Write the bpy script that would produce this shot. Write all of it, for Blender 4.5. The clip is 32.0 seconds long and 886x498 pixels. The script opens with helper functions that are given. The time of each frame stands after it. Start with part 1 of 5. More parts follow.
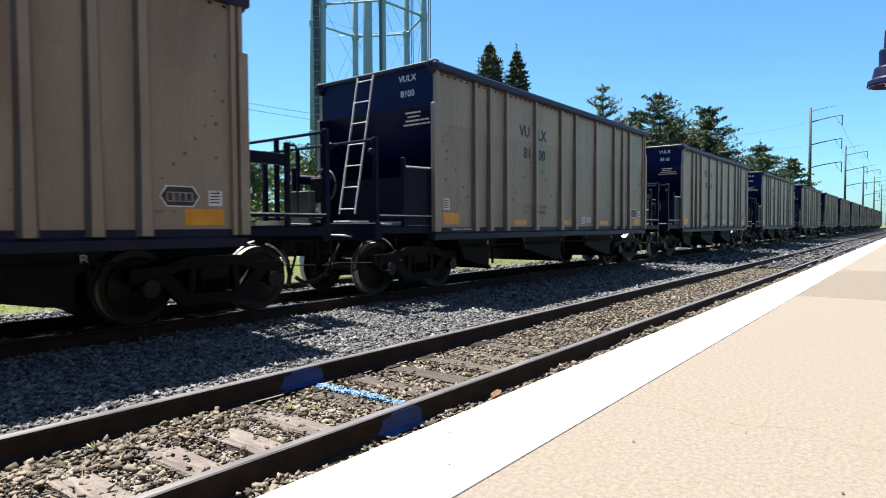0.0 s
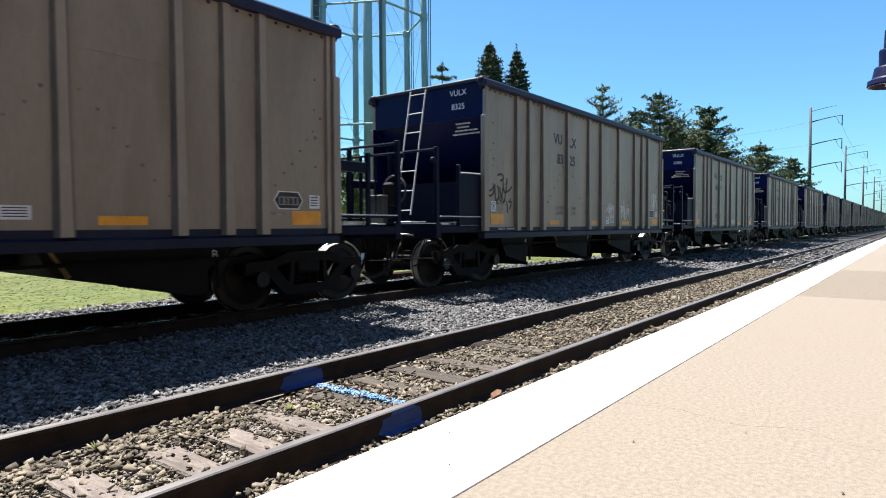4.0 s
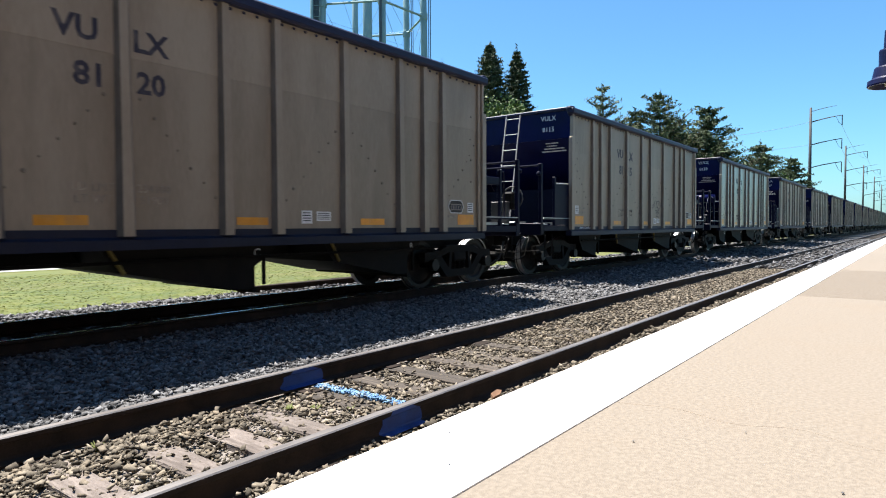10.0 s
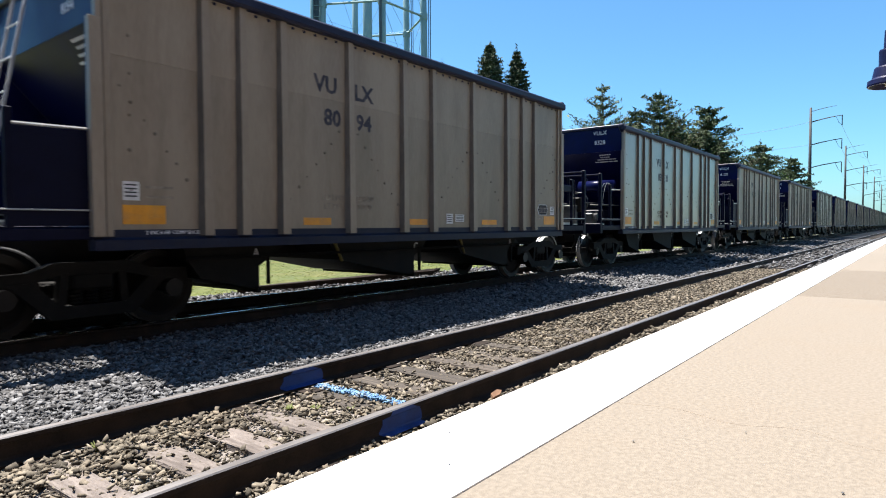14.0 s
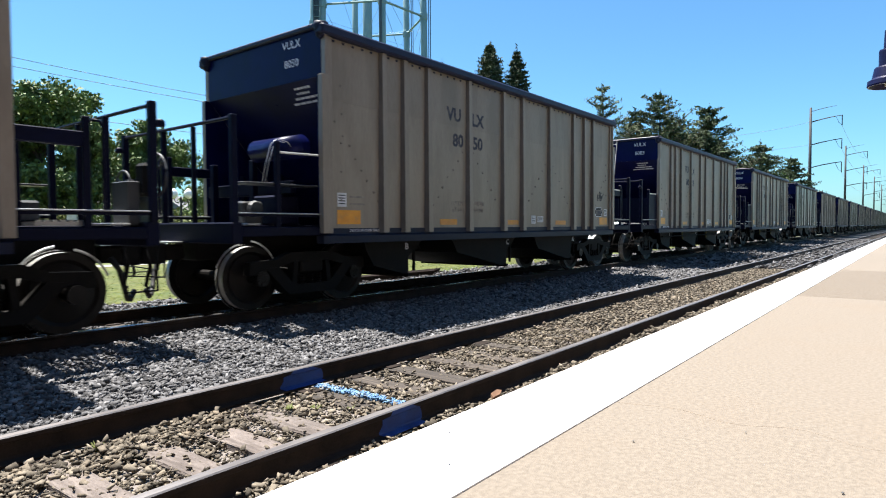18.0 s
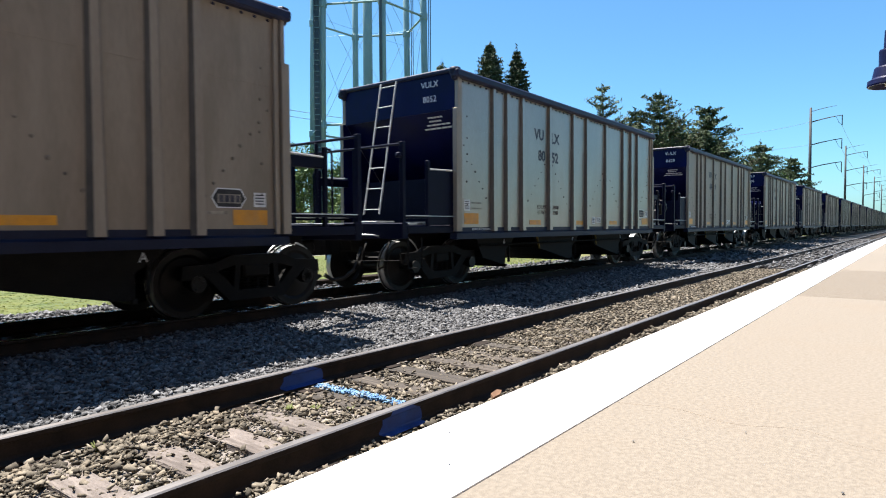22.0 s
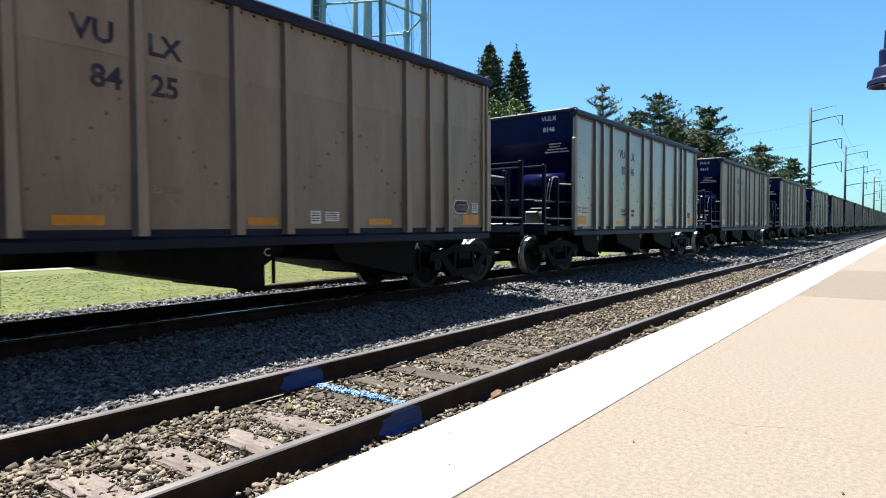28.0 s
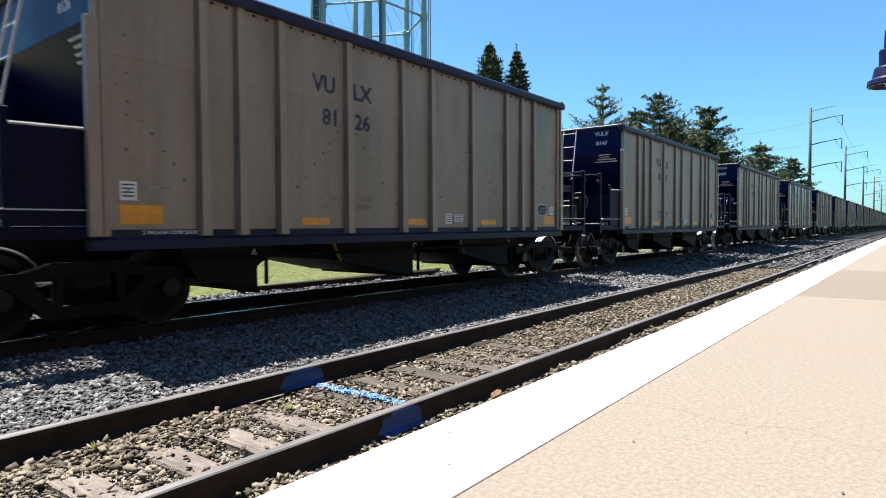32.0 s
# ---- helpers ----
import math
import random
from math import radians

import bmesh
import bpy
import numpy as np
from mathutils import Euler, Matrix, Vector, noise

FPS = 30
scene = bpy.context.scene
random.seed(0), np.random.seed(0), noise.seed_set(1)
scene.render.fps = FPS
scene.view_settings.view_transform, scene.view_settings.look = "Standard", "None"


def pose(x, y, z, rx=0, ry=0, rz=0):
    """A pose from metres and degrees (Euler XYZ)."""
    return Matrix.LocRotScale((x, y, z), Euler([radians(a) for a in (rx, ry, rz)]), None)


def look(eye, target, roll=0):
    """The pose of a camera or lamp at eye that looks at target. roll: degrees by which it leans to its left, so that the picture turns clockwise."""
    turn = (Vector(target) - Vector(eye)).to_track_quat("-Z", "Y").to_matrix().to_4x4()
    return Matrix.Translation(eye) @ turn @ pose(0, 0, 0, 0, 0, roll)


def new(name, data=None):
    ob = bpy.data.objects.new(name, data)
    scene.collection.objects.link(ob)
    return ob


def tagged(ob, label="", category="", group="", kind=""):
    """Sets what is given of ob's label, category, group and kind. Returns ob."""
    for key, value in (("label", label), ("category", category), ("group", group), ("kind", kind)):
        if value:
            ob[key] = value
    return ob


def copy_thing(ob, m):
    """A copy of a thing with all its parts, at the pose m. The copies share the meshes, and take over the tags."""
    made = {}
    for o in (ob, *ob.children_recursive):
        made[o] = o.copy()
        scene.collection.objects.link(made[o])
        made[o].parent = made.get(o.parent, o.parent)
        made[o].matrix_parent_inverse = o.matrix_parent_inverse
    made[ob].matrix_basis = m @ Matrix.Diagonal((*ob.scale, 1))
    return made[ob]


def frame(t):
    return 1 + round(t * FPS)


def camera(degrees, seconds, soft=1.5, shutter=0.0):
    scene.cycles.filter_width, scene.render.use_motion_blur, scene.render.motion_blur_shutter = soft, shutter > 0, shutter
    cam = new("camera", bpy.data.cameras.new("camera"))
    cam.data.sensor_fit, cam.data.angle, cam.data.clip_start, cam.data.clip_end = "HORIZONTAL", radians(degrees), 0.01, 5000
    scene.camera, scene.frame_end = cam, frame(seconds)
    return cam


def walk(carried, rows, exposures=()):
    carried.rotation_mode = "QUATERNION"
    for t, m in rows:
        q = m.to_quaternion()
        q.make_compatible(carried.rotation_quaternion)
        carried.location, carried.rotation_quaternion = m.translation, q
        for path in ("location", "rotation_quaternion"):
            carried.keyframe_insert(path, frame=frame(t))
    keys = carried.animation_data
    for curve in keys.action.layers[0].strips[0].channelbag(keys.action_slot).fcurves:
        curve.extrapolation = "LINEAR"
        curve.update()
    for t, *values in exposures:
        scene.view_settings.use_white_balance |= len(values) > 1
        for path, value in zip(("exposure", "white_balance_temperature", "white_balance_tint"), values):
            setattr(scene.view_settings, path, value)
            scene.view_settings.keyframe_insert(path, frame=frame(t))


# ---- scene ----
cam = camera(72.0, 32.0, soft=1.05, shutter=0.12)
EYE = Vector((0.0, 0.0, 1.1915))
YAW, DOWN, LEAN = radians(37.926), radians(2.106), -0.289
AIM = EYE + Vector((math.cos(YAW) * math.cos(DOWN), math.sin(YAW) * math.cos(DOWN), -math.sin(DOWN)))
walk(cam, [(0.0, look(EYE, AIM, LEAN)), (32.0, look(EYE, AIM, LEAN))], exposures=[(0.0, 1.68), (32.0, 1.68)])

# plan: x runs along the tracks, y across them away from the platform, z = 0 at the rail heads under the train
RAIL_NEAR, RAIL_FAR = 2.861, 4.366      # rail centres of the empty track
NEAR_Z = -0.0675                        # its rail heads lie a little lower
TRAIN_Y = 8.392                         # centre line of the train's track
GAUGE_HALF = 0.7525
PLATFORM_Z, PLATFORM_EDGE, STRIP_IN = 0.1515, 1.9965, 1.3965
PITCH = 14.550                          # length of a car between couplings
HALF = 5.29                             # half the length of a car's body
X_FIRST = 13.885                  # centre of car 0 at the start
WHEEL_R = 0.46
RUN = [(0.0, 0.00), (1.0, 7.43), (3.0, 22.88), (6.0, 46.32), (7.5, 58.21), (9.0, 70.19), (11.0, 86.27), (12.5, 98.47), (14.0, 110.67),
       (17.0, 134.82), (19.0, 150.99), (20.0, 159.05), (22.0, 175.25), (24.0, 191.48), (25.5, 203.61), (28.0, 223.87), (30.0, 240.06), (32.0, 256.14)]   # how far the train has rolled, by the second

# ---- light ----
world = bpy.data.worlds.new("sky")
scene.world = world
world.use_nodes = True
SUN_EL = radians(70.0)
wn, wl = world.node_tree.nodes, world.node_tree.links
sky = wn.new("ShaderNodeTexSky")
sky.sky_type, sky.sun_disc, sky.sun_elevation, sky.sun_rotation = "NISHITA", False, SUN_EL, 0.0
sky.air_density, sky.dust_density, sky.ozone_density, sky.altitude = 1.0, 0.7, 3.0, 0.0
wn["Background"].inputs["Strength"].default_value = 0.0535
tint = wn.new("ShaderNodeMix")
tint.data_type, tint.blend_type = "RGBA", "MULTIPLY"
tint.inputs[0].default_value, tint.inputs[7].default_value = 1.0, (0.62, 1.015, 1.20, 1)
wl.new(sky.outputs[0], tint.inputs[6])
wl.new(tint.outputs[2], wn["Background"].inputs["Color"])
sun = new("sun", bpy.data.lights.new("sun", "SUN"))
sun.data.energy, sun.data.angle, sun.data.color = 5.0, radians(0.55), (1.0, 0.955, 0.89)
sun.matrix_basis = look((0.0, 100 * math.cos(SUN_EL), 100 * math.sin(SUN_EL)), (0, 0, 0))


# ---- materials ----
def surf(name, a, b, rough=0.6, metal=0.0, scale=6.0, bump=0.15, fine=60.0, vary="", spread=0.12, stain=None, stain_scale=1.5, stain_amount=0.5,
         stretch=(1, 1, 1), distance=0.004, spec=0.5):
    """Two-scale procedural surface: colours a to b by noise, an optional stain, fine relief, and a shift per object or per piece."""
    m = bpy.data.materials.new(name)
    m.use_nodes = True
    n, l = m.node_tree.nodes, m.node_tree.links
    p = n["Principled BSDF"]
    p.inputs["Metallic"].default_value = metal
    p.inputs["Specular IOR Level"].default_value = spec
    tc = n.new("ShaderNodeTexCoord")
    mp = n.new("ShaderNodeMapping")
    mp.inputs["Scale"].default_value = stretch
    l.new(tc.outputs["Object"], mp.inputs["Vector"])
    big = n.new("ShaderNodeTexNoise")
    big.inputs["Scale"].default_value, big.inputs["Detail"].default_value = scale, 5.0
    l.new(mp.outputs[0], big.inputs["Vector"])
    small = n.new("ShaderNodeTexNoise")
    small.inputs["Scale"].default_value, small.inputs["Detail"].default_value = fine, 3.0
    l.new(mp.outputs[0], small.inputs["Vector"])
    mix = n.new("ShaderNodeMix")
    mix.data_type = "RGBA"
    mix.inputs[6].default_value, mix.inputs[7].default_value = (*a, 1), (*b, 1)
    ramp = n.new("ShaderNodeMapRange")
    ramp.inputs[1].default_value, ramp.inputs[2].default_value = 0.32, 0.68
    add = n.new("ShaderNodeMath")
    add.operation = "MULTIPLY_ADD"
    l.new(small.outputs["Fac"], add.inputs[0])
    add.inputs[1].default_value = 0.45
    l.new(big.outputs["Fac"], add.inputs[2])
    sub = n.new("ShaderNodeMath")
    sub.operation = "SUBTRACT"
    l.new(add.outputs[0], sub.inputs[0])
    sub.inputs[1].default_value = 0.225
    l.new(sub.outputs[0], ramp.inputs[0])
    l.new(ramp.outputs[0], mix.inputs[0])
    col = mix.outputs[2]
    if stain:
        st = n.new("ShaderNodeTexNoise")
        st.inputs["Scale"].default_value, st.inputs["Detail"].default_value, st.inputs["Distortion"].default_value = stain_scale, 6.0, 0.6
        l.new(mp.outputs[0], st.inputs["Vector"])
        sr = n.new("ShaderNodeMapRange")
        sr.inputs[1].default_value, sr.inputs[2].default_value, sr.inputs[4].default_value = 0.5, 0.68, stain_amount
        l.new(st.outputs["Fac"], sr.inputs[0])
        sm = n.new("ShaderNodeMix")
        sm.data_type = "RGBA"
        l.new(sr.outputs[0], sm.inputs[0])
        l.new(col, sm.inputs[6])
        sm.inputs[7].default_value = (*stain, 1)
        col = sm.outputs[2]
    if vary:
        if vary == "object":
            src = n.new("ShaderNodeObjectInfo").outputs["Random"]
        else:
            src = n.new("ShaderNodeNewGeometry").outputs["Random Per Island"]
        vr = n.new("ShaderNodeMapRange")
        vr.inputs[3].default_value, vr.inputs[4].default_value = 1 - spread, 1 + spread
        l.new(src, vr.inputs[0])
        hs = n.new("ShaderNodeHueSaturation")
        l.new(vr.outputs[0], hs.inputs["Value"])
        l.new(col, hs.inputs["Color"])
        col = hs.outputs[0]
    l.new(col, p.inputs["Base Color"])
    rr = n.new("ShaderNodeMapRange")
    rr.inputs[3].default_value, rr.inputs[4].default_value = max(0.02, rough - 0.1), min(1.0, rough + 0.1)
    l.new(big.outputs["Fac"], rr.inputs[0])
    l.new(rr.outputs[0], p.inputs["Roughness"])
    if bump:
        bp = n.new("ShaderNodeBump")
        bp.inputs["Strength"].default_value, bp.inputs["Distance"].default_value = bump, distance
        l.new(small.outputs["Fac"], bp.inputs["Height"])
        l.new(bp.outputs[0], p.inputs["Normal"])
    return m


M_DUSTY = surf("dusty_aluminium", (0.238, 0.195, 0.149), (0.300, 0.251, 0.196), 0.47, 0.32, 1.2, 0.06, 25, "object", 0.07, (0.182, 0.147, 0.109), 1.6, 0.4, (1.6, 1, 0.35), spec=0.2)
M_CLEAN = surf("bare_aluminium", (0.3388, 0.2904, 0.2482), (0.3960, 0.3450, 0.2992), 0.33, 0.70, 1.0, 0.04, 25, "object", 0.05, (0.2904, 0.2306, 0.1830), 0.8, 0.45, (1.3, 1, 0.5), spec=0.3)
M_RIB = surf("aluminium_rib", (0.254, 0.210, 0.163), (0.316, 0.266, 0.212), 0.47, 0.32, 2.0, 0.08, 30, "object", 0.05, (0.197, 0.162, 0.123), 2.0, 0.4, (1, 1, 0.3), spec=0.2)
M_BLUE = surf("navy_paint", (0.0022, 0.0038, 0.036), (0.0034, 0.0056, 0.050), 0.32, 0.0, 2.0, 0.03, 40, "object", 0.1, (0.004, 0.005, 0.018), 2.5, 0.35, spec=0.10)
M_FRAME = surf("blackened_navy_steel", (0.0016, 0.0024, 0.0125), (0.0032, 0.0043, 0.0190), 0.5, 0.0, 3.0, 0.15, 40, "object", 0.15, (0.0048, 0.0050, 0.0090), 3.0, 0.4, spec=0.10)
M_SILL = surf("dirty_navy_sill", (0.0043, 0.0072, 0.0245), (0.0086, 0.0130, 0.0346), 0.5, 0.0, 3.0, 0.15, 40, "object", 0.15, (0.0173, 0.0166, 0.0187), 3.0, 0.4, spec=0.2)
M_FLANK = surf("shaded_grimy_rib_flank", (0.088, 0.076, 0.064), (0.135, 0.118, 0.100), 0.55, 0.2, 3.0, 0.1, 30, "object", 0.1, (0.060, 0.052, 0.044), 2.0, 0.6, (2, 1, 0.4), spec=0.2)
M_LEVER = surf("dull_yellow_paint", (0.13, 0.10, 0.02), (0.20, 0.15, 0.03), 0.6, 0.0, 5.0, 0.1, 40)
M_CHORD = surf("dusty_navy_chord", (0.0050, 0.0080, 0.0300), (0.0110, 0.0150, 0.0450), 0.5, 0.0, 3.0, 0.15, 40, "object", 0.15, (0.0210, 0.0210, 0.0320), 3.0, 0.4, spec=0.3)
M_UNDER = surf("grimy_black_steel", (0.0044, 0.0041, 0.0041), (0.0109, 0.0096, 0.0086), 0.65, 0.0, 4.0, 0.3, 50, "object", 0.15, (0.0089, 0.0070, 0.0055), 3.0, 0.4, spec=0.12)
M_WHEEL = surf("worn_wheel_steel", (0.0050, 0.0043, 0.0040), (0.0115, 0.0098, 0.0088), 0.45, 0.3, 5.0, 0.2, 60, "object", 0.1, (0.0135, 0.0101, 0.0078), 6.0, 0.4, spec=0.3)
M_TREAD = surf("bright_wheel_tread", (0.42, 0.41, 0.39), (0.60, 0.58, 0.56), 0.4, 0.6, 8.0, 0.1, 60)
M_LADDER = surf("pale_grey_paint", (0.42, 0.42, 0.42), (0.55, 0.55, 0.54), 0.5, 0.0, 5.0, 0.1, 60)
M_WHITE = surf("white_lettering", (0.62, 0.63, 0.66), (0.78, 0.78, 0.80), 0.6, 0.0, 8.0, 0.0, 60)
M_INK = surf("dark_lettering", (0.010, 0.009, 0.022), (0.026, 0.023, 0.04), 0.6, 0.0, 5.0, 0.0, 40, stain=(0.30, 0.26, 0.20), stain_scale=5.0, stain_amount=0.2)
M_FAINT = surf("faded_lettering", (0.16, 0.135, 0.11), (0.24, 0.205, 0.165), 0.6, 0.1, 8.0, 0.0, 40, stain=(0.38, 0.33, 0.26), stain_scale=6.0, stain_amount=0.8)
M_BOLT = surf("dull_bolt_head", (0.118, 0.096, 0.076), (0.165, 0.136, 0.108), 0.6, 0.1, 8.0, 0.0, 40)
M_STENCIL = surf("dark_red_brown_stencil", (0.050, 0.026, 0.022), (0.085, 0.048, 0.040), 0.6, 0.0, 8.0, 0.0, 40)
M_YELLOW = surf("orange_reflector", (0.60, 0.235, 0.008), (0.74, 0.31, 0.012), 0.4, 0.0, 6.0, 0.05, 80, "object", 0.12, (0.34, 0.22, 0.10), 4.0, 0.4)
M_STICKER = surf("sticker_white", (0.55, 0.55, 0.54), (0.70, 0.70, 0.70), 0.5, 0.0, 6.0, 0.0, 60)
M_BOXGREY = surf("grey_box_paint", (0.0255, 0.0270, 0.0300), (0.0375, 0.0390, 0.0420), 0.5, 0.1, 4.0, 0.1, 50)
M_RUBBER = surf("black_rubber", (0.008, 0.008, 0.008), (0.018, 0.018, 0.018), 0.7, 0.0, 8.0, 0.1, 60)
M_RAIL = surf("rusty_rail_web", (0.0145, 0.0102, 0.0085), (0.0306, 0.0213, 0.0161), 0.75, 0.0, 5.0, 0.3, 80, stain=(0.0425, 0.0272, 0.0187), stain_scale=3.0, stain_amount=0.5, spec=0.15)
M_HEAD = surf("worn_rail_head", (0.13, 0.117, 0.112), (0.215, 0.197, 0.190), 0.45, 0.5, 8.0, 0.1, 90, stretch=(0.15, 1, 1))
M_SHINE = surf("polished_rail_head", (0.42, 0.40, 0.38), (0.55, 0.53, 0.51), 0.22, 0.95, 8.0, 0.05, 90, stretch=(0.15, 1, 1))
M_TIE = surf("weathered_tie_wood", (0.1031, 0.0825, 0.0718), (0.1733, 0.1435, 0.1262), 0.9, 0.0, 4.0, 0.8, 30, "object", 0.2, (0.0701, 0.0544, 0.0462), 6.0, 0.7, (4, 0.7, 3), 0.02)
M_TIEDARK = surf("creosoted_tie_wood", (0.0281, 0.0217, 0.0172), (0.0714, 0.0561, 0.0446), 0.9, 0.0, 6.0, 0.6, 60, "object", 0.25, (0.1020, 0.0816, 0.0612), 5.0, 0.5, (5, 0.6, 3), 0.01)
M_BALLAST = surf("ballast_bed", (0.0206, 0.0196, 0.0181), (0.0559, 0.0529, 0.0500), 0.95, 0.0, 7.0, 1.0, 26, distance=0.03)
M_FINES = surf("dusty_crib_fines", (0.1601, 0.1372, 0.1226), (0.2562, 0.2233, 0.1995), 0.95, 0.0, 9.0, 1.0, 60, stain=(0.1098, 0.0915, 0.0787), stain_scale=5.0, stain_amount=0.6, distance=0.02)
M_STONE = surf("grey_ballast_stone", (0.0649, 0.0639, 0.0660), (0.1623, 0.1597, 0.1628), 0.9, 0.0, 14.0, 0.4, 90, "piece", 0.6, (0.0907, 0.0843, 0.0819), 6.0, 0.4, spec=0.15)
M_STONEWARM = surf("dusty_ballast_stone", (0.0752, 0.0629, 0.0477), (0.1721, 0.1458, 0.1116), 0.9, 0.0, 14.0, 0.5, 90, "piece", 0.65, (0.1434, 0.1106, 0.0775), 6.0, 0.5, spec=0.2)
M_GRASS = surf("dry_grass_ground", (0.0442, 0.0663, 0.0085), (0.0952, 0.1037, 0.0187), 0.95, 0.0, 2.2, 0.35, 14, stain=(0.1148, 0.0952, 0.0323), stain_scale=0.6, stain_amount=0.6, stretch=(0.4250, 0.8500, 0.8500), distance=0.03)
M_BLADE = surf("grass_blade", (0.0493, 0.0748, 0.0085), (0.1062, 0.1148, 0.0221), 0.8, 0.0, 2.0, 0.0, 20, "piece", 0.35, (0.1232, 0.1003, 0.0357), 0.6, 0.6, spec=0.1)
M_ROAD = surf("pale_asphalt", (0.22, 0.22, 0.21), (0.30, 0.30, 0.29), 0.9, 0.0, 2.0, 0.3, 60)
M_CONCRETE = surf("warm_platform_concrete", (0.1446, 0.1185, 0.0913), (0.2055, 0.1712, 0.1342), 0.9, 0.0, 40.0, 0.9, 150, "object", 0.03, (0.1795, 0.1373, 0.0977), 0.9, 0.25)
M_CONCRETEOLD = surf("older_platform_concrete", (0.1134, 0.0896, 0.0663), (0.1685, 0.1381, 0.1052), 0.9, 0.0, 30.0, 0.9, 130, "object", 0.05, (0.1323, 0.1027, 0.0737), 0.9, 0.3)
M_STRIP = surf("white_painted_edge", (0.6120, 0.6039, 0.6120), (0.6732, 0.6651, 0.6732), 0.7, 0.0, 2.0, 0.2, 90)
M_RUSTWOOD = surf("rust_brown_wood", (0.0960, 0.0450, 0.0210), (0.1620, 0.0840, 0.0450), 0.9, 0.0, 12.0, 0.5, 60)
M_SPRAY = surf("blue_spray_paint", (0.0048, 0.0280, 0.1456), (0.0080, 0.0472, 0.2128), 0.6, 0.0, 9.0, 0.2, 80)
M_SPRAYPALE = surf("pale_blue_spray_paint", (0.07, 0.175, 0.34), (0.15, 0.28, 0.44), 0.7, 0.0, 9.0, 0.2, 80, stain=(0.22, 0.20, 0.17), stain_scale=14.0, stain_amount=0.8)
M_TOWER = surf("pale_teal_tower_paint", (0.1677, 0.2763, 0.3027), (0.2088, 0.3220, 0.3491), 0.5, 0.1, 0.5, 0.05, 20)
M_TOWERDARK = surf("shaded_tower_steel", (0.035, 0.06, 0.08), (0.06, 0.09, 0.11), 0.6, 0.1, 1.0, 0.05, 20)
M_POLE = surf("weathered_steel_pole", (0.0188, 0.0180, 0.0210), (0.0338, 0.0315, 0.0345), 0.7, 0.0, 1.0, 0.1, 20)
M_WIRE = surf("aluminium_wire", (0.25, 0.27, 0.30), (0.32, 0.34, 0.36), 0.5, 0.5, 2.0, 0.0, 20)
M_NEEDLE = surf("conifer_needles", (0.0229, 0.0409, 0.0128), (0.0496, 0.0762, 0.0250), 0.8, 0.0, 0.6, 0.0, 12, "piece", 0.4)
M_NEEDLEDARK = surf("dark_conifer_needles", (0.0237, 0.0406, 0.0179), (0.0524, 0.0742, 0.0303), 0.8, 0.0, 0.6, 0.0, 12, "piece", 0.4)
M_NEEDLEPALE = surf("pale_conifer_needles", (0.0550, 0.0770, 0.0330), (0.0990, 0.1211, 0.0495), 0.8, 0.0, 0.6, 0.0, 12, "piece", 0.35)
M_LEAF = surf("broad_leaves", (0.0627, 0.1083, 0.0200), (0.1198, 0.1710, 0.0428), 0.7, 0.0, 0.6, 0.0, 12, "piece", 0.4)
M_LEAFYELLOW = surf("yellowish_leaves", (0.0867, 0.1053, 0.0185), (0.1486, 0.1548, 0.0372), 0.7, 0.0, 0.6, 0.0, 12, "piece", 0.35)
M_BARK = surf("brown_bark", (0.05, 0.04, 0.03), (0.11, 0.09, 0.07), 0.95, 0.0, 3.0, 0.6, 30, distance=0.02)
M_LAMPBLUE = surf("dark_blue_lamp_enamel", (0.004, 0.005, 0.035), (0.007, 0.008, 0.05), 0.45, 0.0, 3.0, 0.0, 40, spec=0.25)
M_LAMPIN = surf("lamp_inner_white", (0.6, 0.58, 0.52), (0.7, 0.68, 0.6), 0.5, 0.0, 3.0, 0.0, 40)
M_BRICK = surf("dark_screen_brick", (0.0338, 0.0225, 0.0180), (0.0675, 0.0413, 0.0315), 0.85, 0.0, 4.0, 0.3, 40)
M_CRACK = surf("crack_dirt", (0.1650, 0.1275, 0.0938), (0.2175, 0.1725, 0.1275), 0.95, 0.0, 8.0, 0.0, 60)
M_SHED = surf("pale_shed_wall", (0.2850, 0.2850, 0.2775), (0.3600, 0.3600, 0.3450), 0.8, 0.0, 1.0, 0.1, 20)
M_SHEDROOF = surf("grey_shed_roof", (0.12, 0.12, 0.13), (0.18, 0.18, 0.19), 0.8, 0.0, 1.0, 0.1, 20)
M_GLOBE = surf("milky_lamp_globe", (0.75, 0.75, 0.74), (0.82, 0.82, 0.81), 0.3, 0.0, 3.0, 0.0, 20)
M_GRAFDARK = surf("black_spray_paint", (0.012, 0.011, 0.011), (0.040, 0.036, 0.032), 0.7, 0.0, 9.0, 0.0, 60)
M_GRAFWHITE = surf("white_spray_paint", (0.45, 0.43, 0.40), (0.60, 0.58, 0.54), 0.7, 0.0, 9.0, 0.0, 60)
M_CARRED = surf("red_car_paint", (0.35, 0.02, 0.02), (0.42, 0.03, 0.03), 0.25, 0.2, 2.0, 0.0, 30)
M_CARWHITE = surf("white_car_paint", (0.70, 0.70, 0.70), (0.78, 0.78, 0.78), 0.25, 0.1, 2.0, 0.0, 30)
M_CARDARK = surf("dark_glass", (0.01, 0.012, 0.015), (0.02, 0.022, 0.025), 0.08, 0.0, 2.0, 0.0, 30)
M_GALV = surf("galvanised_steel", (0.32, 0.33, 0.34), (0.45, 0.46, 0.47), 0.4, 0.7, 4.0, 0.05, 40)


